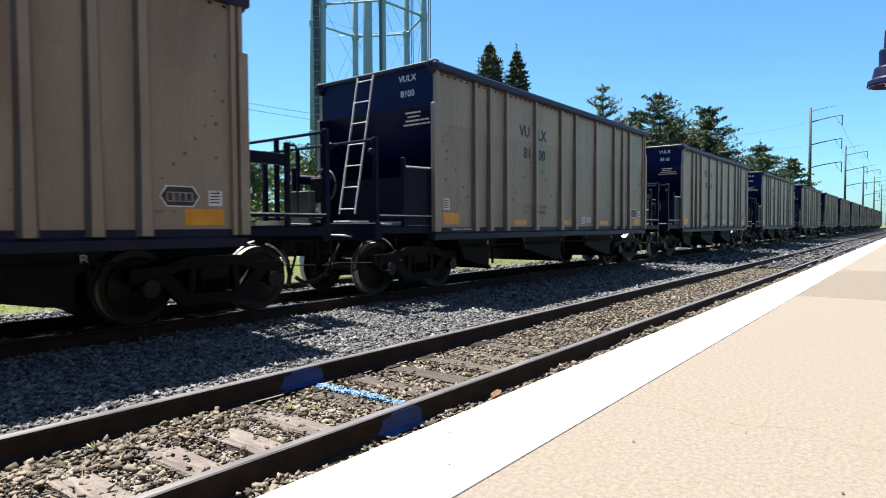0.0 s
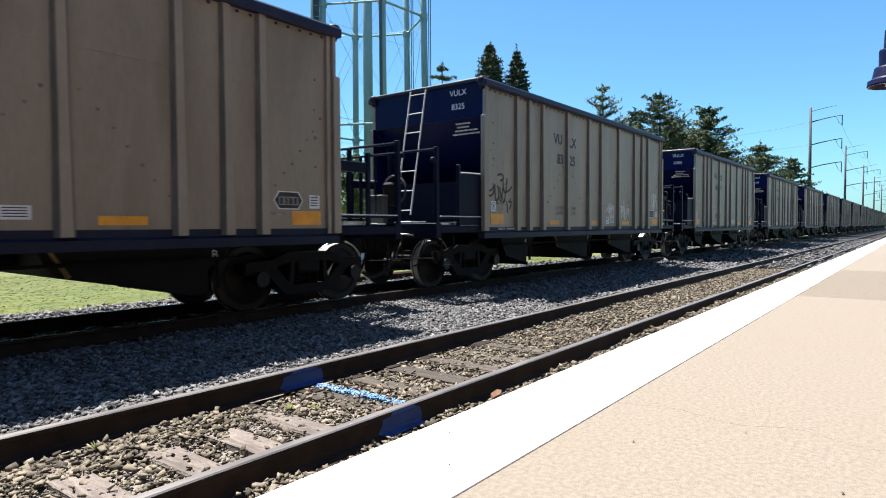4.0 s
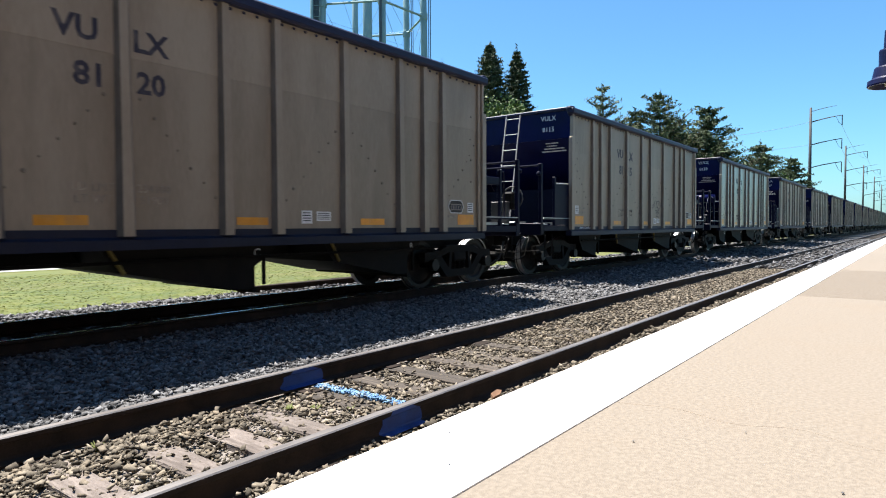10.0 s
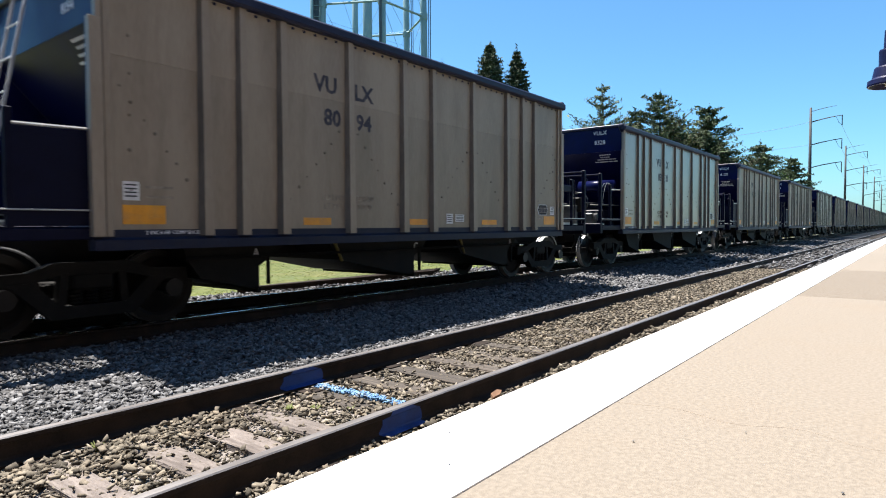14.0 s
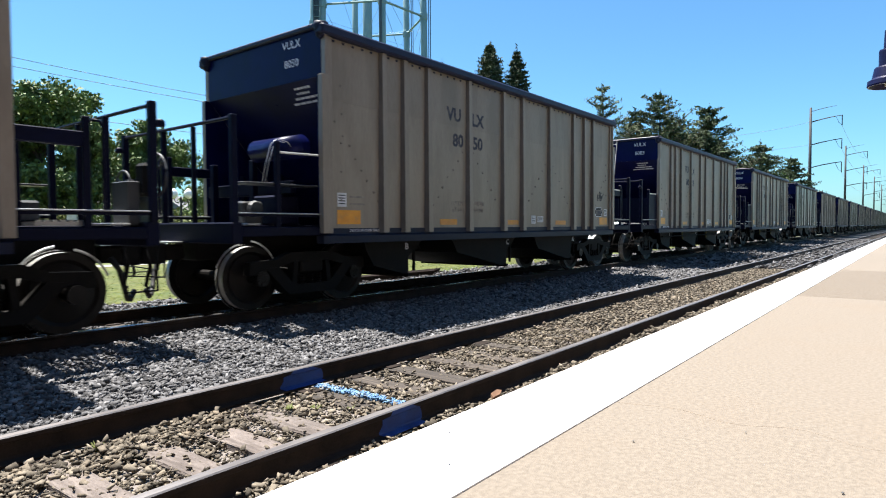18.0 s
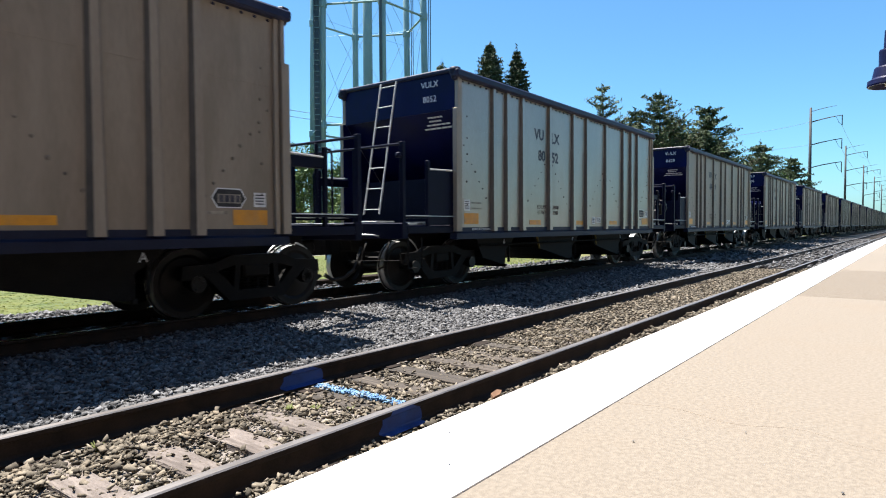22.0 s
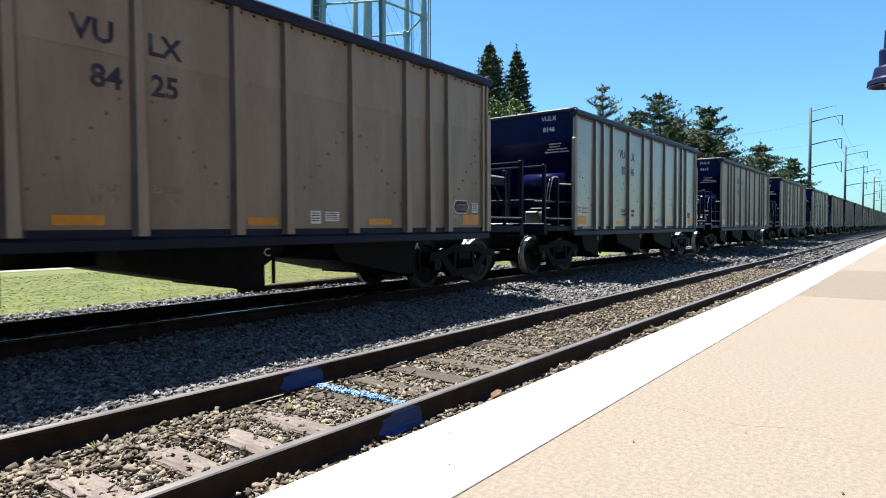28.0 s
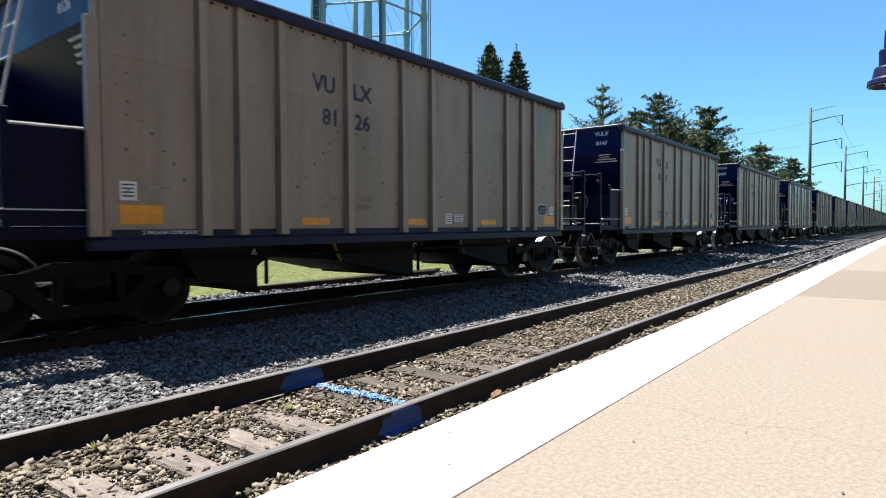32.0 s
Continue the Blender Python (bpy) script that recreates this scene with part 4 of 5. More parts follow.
def build_train():
    base = build_car()
    cars = []
    for i, (digits, turned, clean) in enumerate(CARS):
        k = i - FIRST
        m = pose(X_FIRST - k * PITCH, TRAIN_Y, 0, 0, 0, 180 if turned else 0)
        car = base if i == 0 else copy_thing(base, m)
        if i == 0:
            base.matrix_basis = m
        cars.append(car)
        if i and (k < -2 or k > 19):
            for ob in list(car.children_recursive):
                if ob.name.split(".")[0] in SMALL:
                    bpy.data.objects.remove(ob)
    for i, (digits, turned, clean) in enumerate(CARS):
        car = cars[i]
        mark_car(car, digits)
        tagged(car, ("dark blue hopper car, bare streaky aluminium sides, on rails" if clean else
                     "dark blue hopper car, dusty beige ribbed sides, on rails"), "hopper car", "cars of the train")
        side = 1 if turned else -1
        if turned:      # the gates of all cars open the same way along the train
            for ob in car.children:
                if ob.name.split(".")[0] == "hopper_pocket":
                    ob.matrix_basis = pose(0, 0, 0, 0, 0, 180)
        for tag, rel, z, w, h, m, n in GRAFFITI.get(digits if i > 8 else "", ()):
            graffiti(car, side, rel, z, w, h, m, n, i * 7 + int(rel * 10), tag)
        if digits == "8115":
            sprayed(car, side, 5.77, 1.47, 1.18, 0.76, M_GRAFDARK, TAG, 0.012, "dark sprayed scribble")
        if digits == "8325":
            sprayed(car, side, 0.16, 1.36, 0.92, 0.94, M_GRAFDARK, SCRAWL, 0.022, "black sprayed scrawl")
        if clean:
            for ob in car.children:
                if ob.name.split(".")[0] in ("lower_sheet", "upper_sheet", "rib"):
                    ob.material_slots[0].link = "OBJECT"
                    ob.material_slots[0].material = M_CLEAN
                elif ob.name.split(".")[0] == "bolt_pattern" or ob.name.split(".")[0] == "stencil" and ob.data.materials[0] == M_FAINT and len(ob.data.vertices) > 40:
                    ob.material_slots[0].link = "OBJECT"
                    ob.material_slots[0].material = M_STENCIL
    return cars


# ---- ballast stones ----
def ico():
    g = (1 + 5 ** 0.5) / 2
    v = np.array([(-1, g, 0), (1, g, 0), (-1, -g, 0), (1, -g, 0), (0, -1, g), (0, 1, g), (0, -1, -g), (0, 1, -g), (g, 0, -1), (g, 0, 1), (-g, 0, -1), (-g, 0, 1)]) / math.sqrt(1 + g * g)
    f = np.array([(0, 11, 5), (0, 5, 1), (0, 1, 7), (0, 7, 10), (0, 10, 11), (1, 5, 9), (5, 11, 4), (11, 10, 2), (10, 7, 6), (7, 1, 8), (3, 9, 4), (3, 4, 2), (3, 2, 6), (3, 6, 8), (3, 8, 9), (4, 9, 5), (2, 4, 11), (6, 2, 10), (8, 6, 7), (9, 8, 1)])
    return v, f


def octa():
    v = np.array([(1, 0, 0), (-1, 0, 0), (0, 1, 0), (0, -1, 0), (0, 0, 1), (0, 0, -1)], float)
    f = np.array([(0, 2, 4), (2, 1, 4), (1, 3, 4), (3, 0, 4), (2, 0, 5), (1, 2, 5), (3, 1, 5), (0, 3, 5)])
    return v, f


def chunk():
    """A block with one corner struck off: broken rock."""
    v = np.array([(x, y, z) for x in (-1, 1) for y in (-1, 1) for z in (-1, 1)], float) * 0.72
    v[7] *= 0.55
    q = [(0, 1, 3, 2), (4, 6, 7, 5), (0, 4, 5, 1), (2, 3, 7, 6), (0, 2, 6, 4), (1, 5, 7, 3)]
    return v, np.array([t for a, b, c, d in q for t in ((a, b, c), (a, c, d))])


def turns(n):
    q = rng.normal(size=(n, 4))
    q /= np.linalg.norm(q, axis=1)[:, None]
    w, x, y, z = q.T
    return np.stack([np.stack([1 - 2 * (y * y + z * z), 2 * (x * y - w * z), 2 * (x * z + w * y)], 1),
                     np.stack([2 * (x * y + w * z), 1 - 2 * (x * x + z * z), 2 * (y * z - w * x)], 1),
                     np.stack([2 * (x * z - w * y), 2 * (y * z + w * x), 1 - 2 * (x * x + y * y)], 1)], 1)


def bed_height(x, y):
    """Top of the stones over the plan."""
    near = (y > 1.9) & (y < 4.9)
    h = np.where(near, -0.2755, -0.235)
    h = h + np.where(y < 2.78, 0.048 + 0.03 * np.sin(2.1 * x) * np.sin(5.3 * x + 1.0), 0)          # banked against the platform
    h = h + np.where((y > 3.62) & (y < 4.27) & (x < 2.95), 0.020 * np.clip((y - 3.62) / 0.3, 0, 1), 0)
    h = h + np.where(near & (x > 5.5), np.clip((x - 5.5) * 0.012, 0, 0.03), 0)
    mid = (y > 4.5) & (y < 7.4)
    h = np.where(mid, -0.238 - 0.045 * (7.4 - y) / 2.9 + 0.025 * np.sin((y - 4.5) / 2.9 * math.pi), h)
    h = h + np.where((y > 6.6) & (y < 7.58), 0.045 * np.clip((y - 6.6) / 0.5, 0, 1), 0)                                              # heaped over the tie ends
    far = y > 11.0
    h = np.where(far, np.maximum(-0.30, -0.225 - np.clip(y - 11.0, 0, 9) * 0.07), h)
    return h + 0.012 * np.sin(3.1 * x + 1.7 * y) * np.sin(2.3 * y - 0.9 * x)


def stones(name, n, x0, x1, y0, y1, size, material, label, shape, lift=0.25):
    v, f = shape
    x, y = rng.uniform(x0, x1, n), rng.uniform(y0, y1, n)
    rails = (RAIL_NEAR, RAIL_FAR, TRAIN_Y - GAUGE_HALF, TRAIN_Y + GAUGE_HALF)
    keep = np.ones(n, bool)
    for r in rails:
        keep &= abs(y - r) > 0.075
    x, y = x[keep], y[keep]
    n = len(x)
    s = size * np.exp(np.clip(rng.normal(0, 0.38, n), -0.9, 0.62))
    stretch = np.stack([rng.uniform(0.8, 1.6, n), rng.uniform(0.55, 1.0, n), rng.uniform(0.22, 0.52, n)], 1)
    jag = rng.uniform(0.62, 1.25, (n, len(v), 1)) if len(v) > 8 else rng.uniform(0.72, 1.22, (n, len(v), 3))
    pts = v[None] * jag * (stretch * s[:, None])[:, None, :]
    pts = np.einsum("nij,nkj->nki", tilt(n), pts)
    z = bed_height(x, y) + s * (lift + rng.uniform(-0.5, 0.5, n))
    pts += np.stack([x, y, z], 1)[:, None, :]
    faces = (f[None] + (np.arange(n) * len(v))[:, None, None]).reshape(-1, 3)
    return tagged(put(name, sheet(name, pts.reshape(-1, 3), faces, material)), label, "ballast", "", "stuff")


def tilt(n):
    """Turns that leave stones lying rather flat."""
    a, b, c = rng.uniform(0, 6.283, n), rng.normal(0, 0.42, n), rng.normal(0, 0.42, n)
    ca, sa, cb, sb, cc, sc = np.cos(a), np.sin(a), np.cos(b), np.sin(b), np.cos(c), np.sin(c)
    o, i = np.zeros(n), np.ones(n)
    rz = np.stack([np.stack([ca, -sa, o], 1), np.stack([sa, ca, o], 1), np.stack([o, o, i], 1)], 1)
    rx = np.stack([np.stack([i, o, o], 1), np.stack([o, cb, -sb], 1), np.stack([o, sb, cb], 1)], 1)
    ry = np.stack([np.stack([cc, o, sc], 1), np.stack([o, i, o], 1), np.stack([-sc, o, cc], 1)], 1)
    return rz @ rx @ ry


def build_ballast():
    fine, rough, block = ico(), octa(), chunk()
    stones("ballast", 10500, 0.6, 8.0, 2.01, 4.75, 0.0205, M_STONEWARM, "dusty brown-grey ballast stones between the rails", block)
    stones("ballast", 9000, 0.6, 8.0, 2.01, 4.75, 0.011, M_STONEWARM, "small dusty ballast stones between the rails", fine)
    stones("ballast", 26000, 8.0, 22.0, 2.01, 4.75, 0.021, M_STONEWARM, "dusty brown-grey ballast stones between the rails", fine, 0.35)
    stones("ballast", 56000, 0.8, 10.0, 4.5, 7.75, 0.0205, M_STONE, "pale grey ballast stones between the tracks", block, 0.35)
    stones("ballast", 26000, 10.0, 24.0, 4.5, 7.75, 0.030, M_STONE, "pale grey ballast stones between the tracks", block, 0.35)
    stones("ballast", 16000, 1.0, 14.0, 7.7, 11.3, 0.034, M_STONE, "grey ballast stones under the train", rough, 0.35)
    stones("ballast", 8000, 2.0, 20.0, 11.1, 12.1, 0.034, M_STONE, "pale grey ballast stones at the grass edge", rough, 0.35)
    stones("ballast", 12000, 14.0, 60.0, 7.7, 12.0, 0.055, M_STONE, "grey ballast stones along the train track", rough, 0.35)
    stones("ballast", 14000, 22.0, 70.0, 2.01, 7.75, 0.06, M_STONE, "grey ballast stones along the tracks", rough, 0.35)
    stones("ballast", 1500, 0.7, 8.0, 2.95, 4.25, 0.013, M_STONEWARM, "small gravel lying on the ties", block, 1.9)
    stones("ballast", 5000, 1.8, 16.0, 2.01, 2.78, 0.014, M_STONEWARM, "dusty stones banked between rail and platform", block)
    stones("ballast", 900, 0.8, 2.6, 3.85, 4.27, 0.019, M_STONEWARM, "dusty stones heaped over the tie ends", block, 0.5)
    stones("painted_stones", 1900, 3.595, 3.675, 3.22, 4.32, 0.010, M_SPRAYPALE, "ballast stones sprayed pale blue in a line", block, 2.0)


# ---- plants ----
def leaf_cards(centres, size, material, name, long=1.0, wide=0.62):
    """Small four-sided leaves round the given points."""
    n = len(centres)
    r = turns(n)
    s = size * np.exp(rng.normal(0, 0.3, n))[:, None]
    u, w = r[:, :, 0] * s * long, r[:, :, 1] * s * wide
    k = r[:, :, 2] * s * 0.18
    q = np.stack([centres - u, centres - w + k, centres + u, centres + w + k], 1).reshape(-1, 3)
    faces = np.arange(4 * n).reshape(-1, 4)
    return sheet(name, q, faces, material)


def limb(bm, a, b, r, sag=0.1):
    a, b = Vector(a), Vector(b)
    mid = a.lerp(b, 0.5) + Vector((rng.uniform(-sag, sag), rng.uniform(-sag, sag), rng.uniform(0, sag))) * (b - a).length
    tube(bm, [a, mid, b], r, 6, False, 0.35)


def broad_tree(x, y, height, radius, label, material, leaves=9000, size=0.13, low=0.3, lean=0.0):
    tree = thing("tree", pose(x, y, -0.3), label, "tree", "trees behind the tracks")
    bm = bmesh.new()
    tube(bm, [(0, 0, -0.1), (0.1, 0.05, height * 0.25), (0.25 * lean, 0.1, height * 0.5), (0.3 * lean, 0.0, height * 0.85)], 0.024 * height, 9, False, 0.3)
    lobes = []
    for k in range(22):
        a, e = rng.uniform(0, 6.283), rng.uniform(0, 1)
        d = radius * rng.uniform(0.35, 0.78)
        c = np.array([d * math.cos(a), d * math.sin(a), height * (low + (0.93 - low) * e)])
        shrink = 1 - 0.55 * max(0.0, (e - 0.45) / 0.55)
        c[:2] *= shrink
        lobes.append((c, radius * rng.uniform(0.26, 0.44)))
        limb(bm, (0.1, 0.05, height * (0.2 + 0.45 * e)), c, 0.006 * height)
    part("trunk", bm, M_BARK, tree)
    pts = []
    per = int(1.35 * leaves) // len(lobes)
    for c, r in lobes:
        subs = c + np.clip(rng.normal(0, 1, (16, 3)), -1.6, 1.6) * r * 0.5
        p = subs[rng.integers(0, 16, per)] + np.clip(rng.normal(0, 1, (per, 3)), -1.9, 1.9) * r * np.array([0.21, 0.21, 0.16])
        pts.append(p)
    put("crown", leaf_cards(np.concatenate(pts), size * 0.8, material, "crown"), tree)
    return tree


def conifer(x, y, height, radius, label, material, whorls=22, per=9, size=0.16, open_air=0.0, column=0.0, cards=40, up=0.2):
    """Straight trunk, whorls of limbs with short needle sprays; open_air thins it, column makes it a dense narrow cone."""
    tree = thing("conifer", pose(x, y, -0.3), label, "tree", "trees behind the tracks")
    bm = bmesh.new()
    tube(bm, [(0, 0, -0.1), (0.03, 0.02, height * 0.5), (0, 0, height * 0.99)], 0.016 * height, 8, False, 0.12)
    pts = []
    for w in range(whorls):
        t = (w + 0.5) / whorls
        z = height * (0.12 + 0.88 * t)
        reach = radius * ((1 - t) ** (0.6 if column else 0.7) + (0.03 if column else 0.10)) * (rng.uniform(0.9, 1.1) if column else rng.uniform(0.7, 1.25))
        for k in range(per):
            if rng.uniform() < open_air:
                continue
            a = rng.uniform(0, 6.283)
            l = reach * rng.uniform(0.6, 1.15)
            rise = (0.25 if column else rng.uniform(up - 0.25, up + 0.15)) * l
            tip = np.array([l * math.cos(a), l * math.sin(a), z + rise])
            base = np.array([0, 0, z])
            if not column:
                tube(bm, [base, base + (tip - base) * 0.6 + np.array([0, 0, -0.05 * l]), tip], 0.022 + 0.012 * l, 5, False, 0.3)
            m = int(1.7 * cards * (0.35 + l / max(radius, 0.1)))
            s = rng.uniform(0.12 if not column else 0.35, 1.05, m)[:, None]
            jit = rng.normal(0, 1, (m, 3)) * np.array([0.10, 0.10, 0.055]) * (0.5 + l * (0.5 if not column else 0.35))
            pts.append(base + (tip - base) * s + jit)
    top = np.array([0, 0, height]) + rng.normal(0, 1, (30, 3)) * np.array([0.05, 0.05, 0.25])
    pts.append(top)
    part("trunk", bm, M_BARK, tree)
    put("crown", leaf_cards(np.concatenate(pts), size * 0.8, material, "crown", 1.15, 0.34), tree)
    return tree


def shrub(x, y, height, radius, label, material, leaves=2200, size=0.09):
    bush = thing("shrub", pose(x, y, -0.3), label, "shrub", "shrubs by the road")
    bm = bmesh.new()
    for k in range(6):
        a = rng.uniform(0, 6.283)
        limb(bm, (0, 0, -0.05), (radius * 0.5 * math.cos(a), radius * 0.5 * math.sin(a), height * 0.7), 0.03)
    part("stems", bm, M_BARK, bush)
    c = rng.normal(0, 1, (14, 3)) * np.array([radius * 0.45, radius * 0.45, height * 0.2]) + np.array([0, 0, height * 0.55])
    p = c[rng.integers(0, 14, leaves)] + rng.normal(0, 1, (leaves, 3)) * radius * 0.18
    put("leaves", leaf_cards(p, size, material, "leaves"), bush)


def at(bearing, dist):
    return dist * math.cos(radians(bearing)), dist * math.sin(radians(bearing))


def build_plants():
    # the two dense conical trees, the sparse pale one and the mixed conifers beyond the train
    x, y = at(33.45, 58); conifer(x, y, 18.42, 3.15, "dense dark green conical evergreen", M_NEEDLEDARK, 40, 28, 0.15, 0, 1.0, 34)
    x, y = at(31.01, 60); conifer(x, y, 18.33, 2.6, "dense dark green narrow evergreen", M_NEEDLEDARK, 40, 26, 0.15, 0, 1.0, 32)
    x, y = at(31.71, 50); broad_tree(x, y, 11.67, 3.4, "broad light green tree", M_LEAF, 9000, 0.14)
    x, y = at(37.91, 52); conifer(x, y, 15.09, 3.2, "light green shaggy conifer", M_NEEDLEPALE, 18, 8, 0.16, 0.1)
    x, y = at(23.30, 62); conifer(x, y, 15.0, 4.6, "sparse pale green conifer with open limbs", M_NEEDLEPALE, 15, 9, 0.15, 0.05, 0, 40, 0.62)
    x, y = at(20.51, 66); conifer(x, y, 13.16, 5.0, "shaggy green conifer in the row", M_NEEDLE, 20, 11, 0.18, 0.05, 0, 50)
    x, y = at(18.41, 64); conifer(x, y, 14.25, 5.4, "ragged dark green conifer in the row", M_NEEDLE, 19, 10, 0.18, 0.12, 0, 55, 0.4)
    x, y = at(17.11, 68); broad_tree(x, y, 12.17, 4.0, "yellow-green tree between conifers", M_LEAFYELLOW, 7000, 0.16)
    x, y = at(16.41, 80); conifer(x, y, 14.64, 1.6, "thin and half-bare conifer in the row", M_NEEDLEPALE, 14, 5, 0.14, 0.45, 0, 10)
    x, y = at(14.41, 68); conifer(x, y, 13.27, 5.4, "tall dark drooping conifer", M_NEEDLE, 20, 12, 0.19, 0.05, 0, 60)
    x, y = at(13.51, 74); conifer(x, y, 9.41, 3.8, "dark green spreading conifer", M_NEEDLE, 16, 12, 0.19, 0.05, 0, 60)
    x, y = at(10.51, 92); conifer(x, y, 12.11, 4.6, "dark green conifer beside the line", M_NEEDLE, 20, 13, 0.2, 0.03, 0, 55)
    x, y = at(9.41, 100); broad_tree(x, y, 9.35, 3.2, "green tree beside the line", M_LEAF, 4000, 0.2)
    x, y = at(8.31, 112); conifer(x, y, 11.92, 4.8, "dark green conifer beside the line", M_NEEDLE, 18, 13, 0.22, 0.03, 0, 50)
    x, y = at(7.11, 125); conifer(x, y, 9.09, 3.0, "dark green conifer beside the line", M_NEEDLE, 14, 9, 0.22, 0.03)
    # broad trees and shrubs across the road, seen between the cars
    x, y = at(71.13, 46); broad_tree(x, y, 9.95, 5.0, "large leafy green tree across the road", M_LEAF, 70000, 0.14)
    x, y = at(79.63, 50); broad_tree(x, y, 9.97, 5.0, "large leafy green tree across the road", M_LEAF, 12000, 0.13)
    x, y = at(63.80, 50); broad_tree(x, y, 8.67, 3.6, "leafy green tree across the road", M_LEAF, 26000, 0.14)
    x, y = at(59.10, 62); broad_tree(x, y, 7.94, 3.6, "green tree across the road", M_LEAF, 8000, 0.14)
    x, y = at(55.10, 62); broad_tree(x, y, 8.54, 3.2, "green tree across the road", M_LEAF, 7000, 0.14)
    x, y = at(51.10, 56); broad_tree(x, y, 9.11, 3.0, "green tree behind the tower foot", M_LEAF, 7000, 0.13)
    x, y = at(46.54, 58); broad_tree(x, y, 8.12, 3.2, "green tree behind the tower foot", M_LEAF, 6000, 0.14)
    x, y = at(41.54, 60); broad_tree(x, y, 8.73, 3.6, "green tree beyond the tower", M_LEAF, 6000, 0.14)
    x, y = at(27.01, 64); broad_tree(x, y, 9.55, 4.0, "green tree in the row", M_LEAF, 6000, 0.15)
    for b, d, h, r, mtl in ((75.5, 37, 3.0, 2.2, M_LEAFYELLOW), (71.0, 37, 2.8, 2.0, M_LEAFYELLOW), (66.5, 40, 2.6, 2.0, M_LEAF), (61.5, 40, 2.9, 2.0, M_LEAFYELLOW), (57.0, 42, 2.6, 2.2, M_LEAF), (52.5, 42, 2.7, 2.0, M_LEAFYELLOW), (48.0, 43, 2.6, 2.2, M_LEAF)):
        x, y = at(b, d)
        shrub(x, y, h, r, "yellow-green shrub by the road" if mtl is M_LEAFYELLOW else "green shrub by the road", mtl)
    # far line of woods
    pts = []
    for k in range(46):
        b = 12.0 + 76 * k / 45 + rng.uniform(-0.8, 0.8)
        d = rng.uniform(170, 230)
        c = np.array([*at(b, d), 0.0])
        h, r = rng.uniform(6, 10), rng.uniform(5, 8)
        pts.append(c + rng.normal(0, 1, (500, 3)) * np.array([r * 0.6, r * 0.6, h * 0.25]) + np.array([0, 0, h * 0.45]))
    tagged(put("far_woods", leaf_cards(np.concatenate(pts), 0.6, M_LEAF, "far_woods")), "distant green woods along the horizon", "woods", "", "stuff")
    # unseen trees added along the road beyond the view, for glossy car ends to mirror
    pts = []
    for k in range(17):
        c = np.array([*at(86.0 + 4.6 * k, rng.uniform(46, 56)), 0.0])
        h, r = rng.uniform(8.2, 10.2), rng.uniform(3.2, 4.4)
        pts.append(c + np.clip(rng.normal(0, 1, (2600, 3)), -1.7, 1.7) * np.array([r * 0.55, r * 0.55, h * 0.27]) + np.array([0, 0, h * 0.48]))
    tagged(put("tree_row", leaf_cards(np.concatenate(pts), 0.3, M_LEAF, "tree_row")), "unseen row of leafy trees added for reflections", "woods", "", "stuff")
    # grass
    n = 26000
    x, y = rng.uniform(1.5, 26, n), 11.75 + 10.3 * rng.uniform(0, 1, n) ** 1.3
    h = rng.uniform(0.003, 0.016, n)
    a = rng.uniform(0, 6.283, n)
    w = 0.010 + 0.0012 * y
    base = np.stack([x, y, np.full(n, -0.2885)], 1)
    side = np.stack([np.cos(a) * w, np.sin(a) * w, np.zeros(n)], 1)
    tip = base + np.stack([rng.normal(0, 0.06, n), rng.normal(0, 0.06, n), h], 1)
    q = np.stack([base - side, base + side, tip], 1).reshape(-1, 3)
    tagged(put("grass", sheet("grass", q, np.arange(3 * n).reshape(-1, 3), M_BLADE)), "short sunlit dry green grass", "grass", "", "stuff")
    # weeds in the empty track
    for x, y, s in ((3.05, 3.95, 0.15), (3.18, 3.78, 0.14), (3.35, 3.55, 0.10), (2.30, 4.18, 0.12), (2.40, 4.10, 0.10), (1.72, 4.22, 0.16), (8.9, 4.25, 0.12)):
        weed = thing("weed", pose(x, y, -0.278), "small yellow-green weed among the ballast stones", "weed", "weeds in the track")
        n = 70
        a, l = rng.uniform(0, 6.283, n), rng.uniform(0.2, 1.0, n) * s * 0.5
        tip = np.stack([np.cos(a) * l * 0.9, np.sin(a) * l * 0.9, l * rng.uniform(0.4, 1.0, n)], 1)
        side = np.stack([-np.sin(a), np.cos(a), np.zeros(n)], 1) * 0.005
        mid = tip * 0.6
        q = np.stack([np.zeros((n, 3)), mid - side, tip, mid + side], 1).reshape(-1, 3)
        put("leaves", sheet("leaves", q, np.arange(4 * n).reshape(-1, 4), M_LEAFYELLOW), weed)


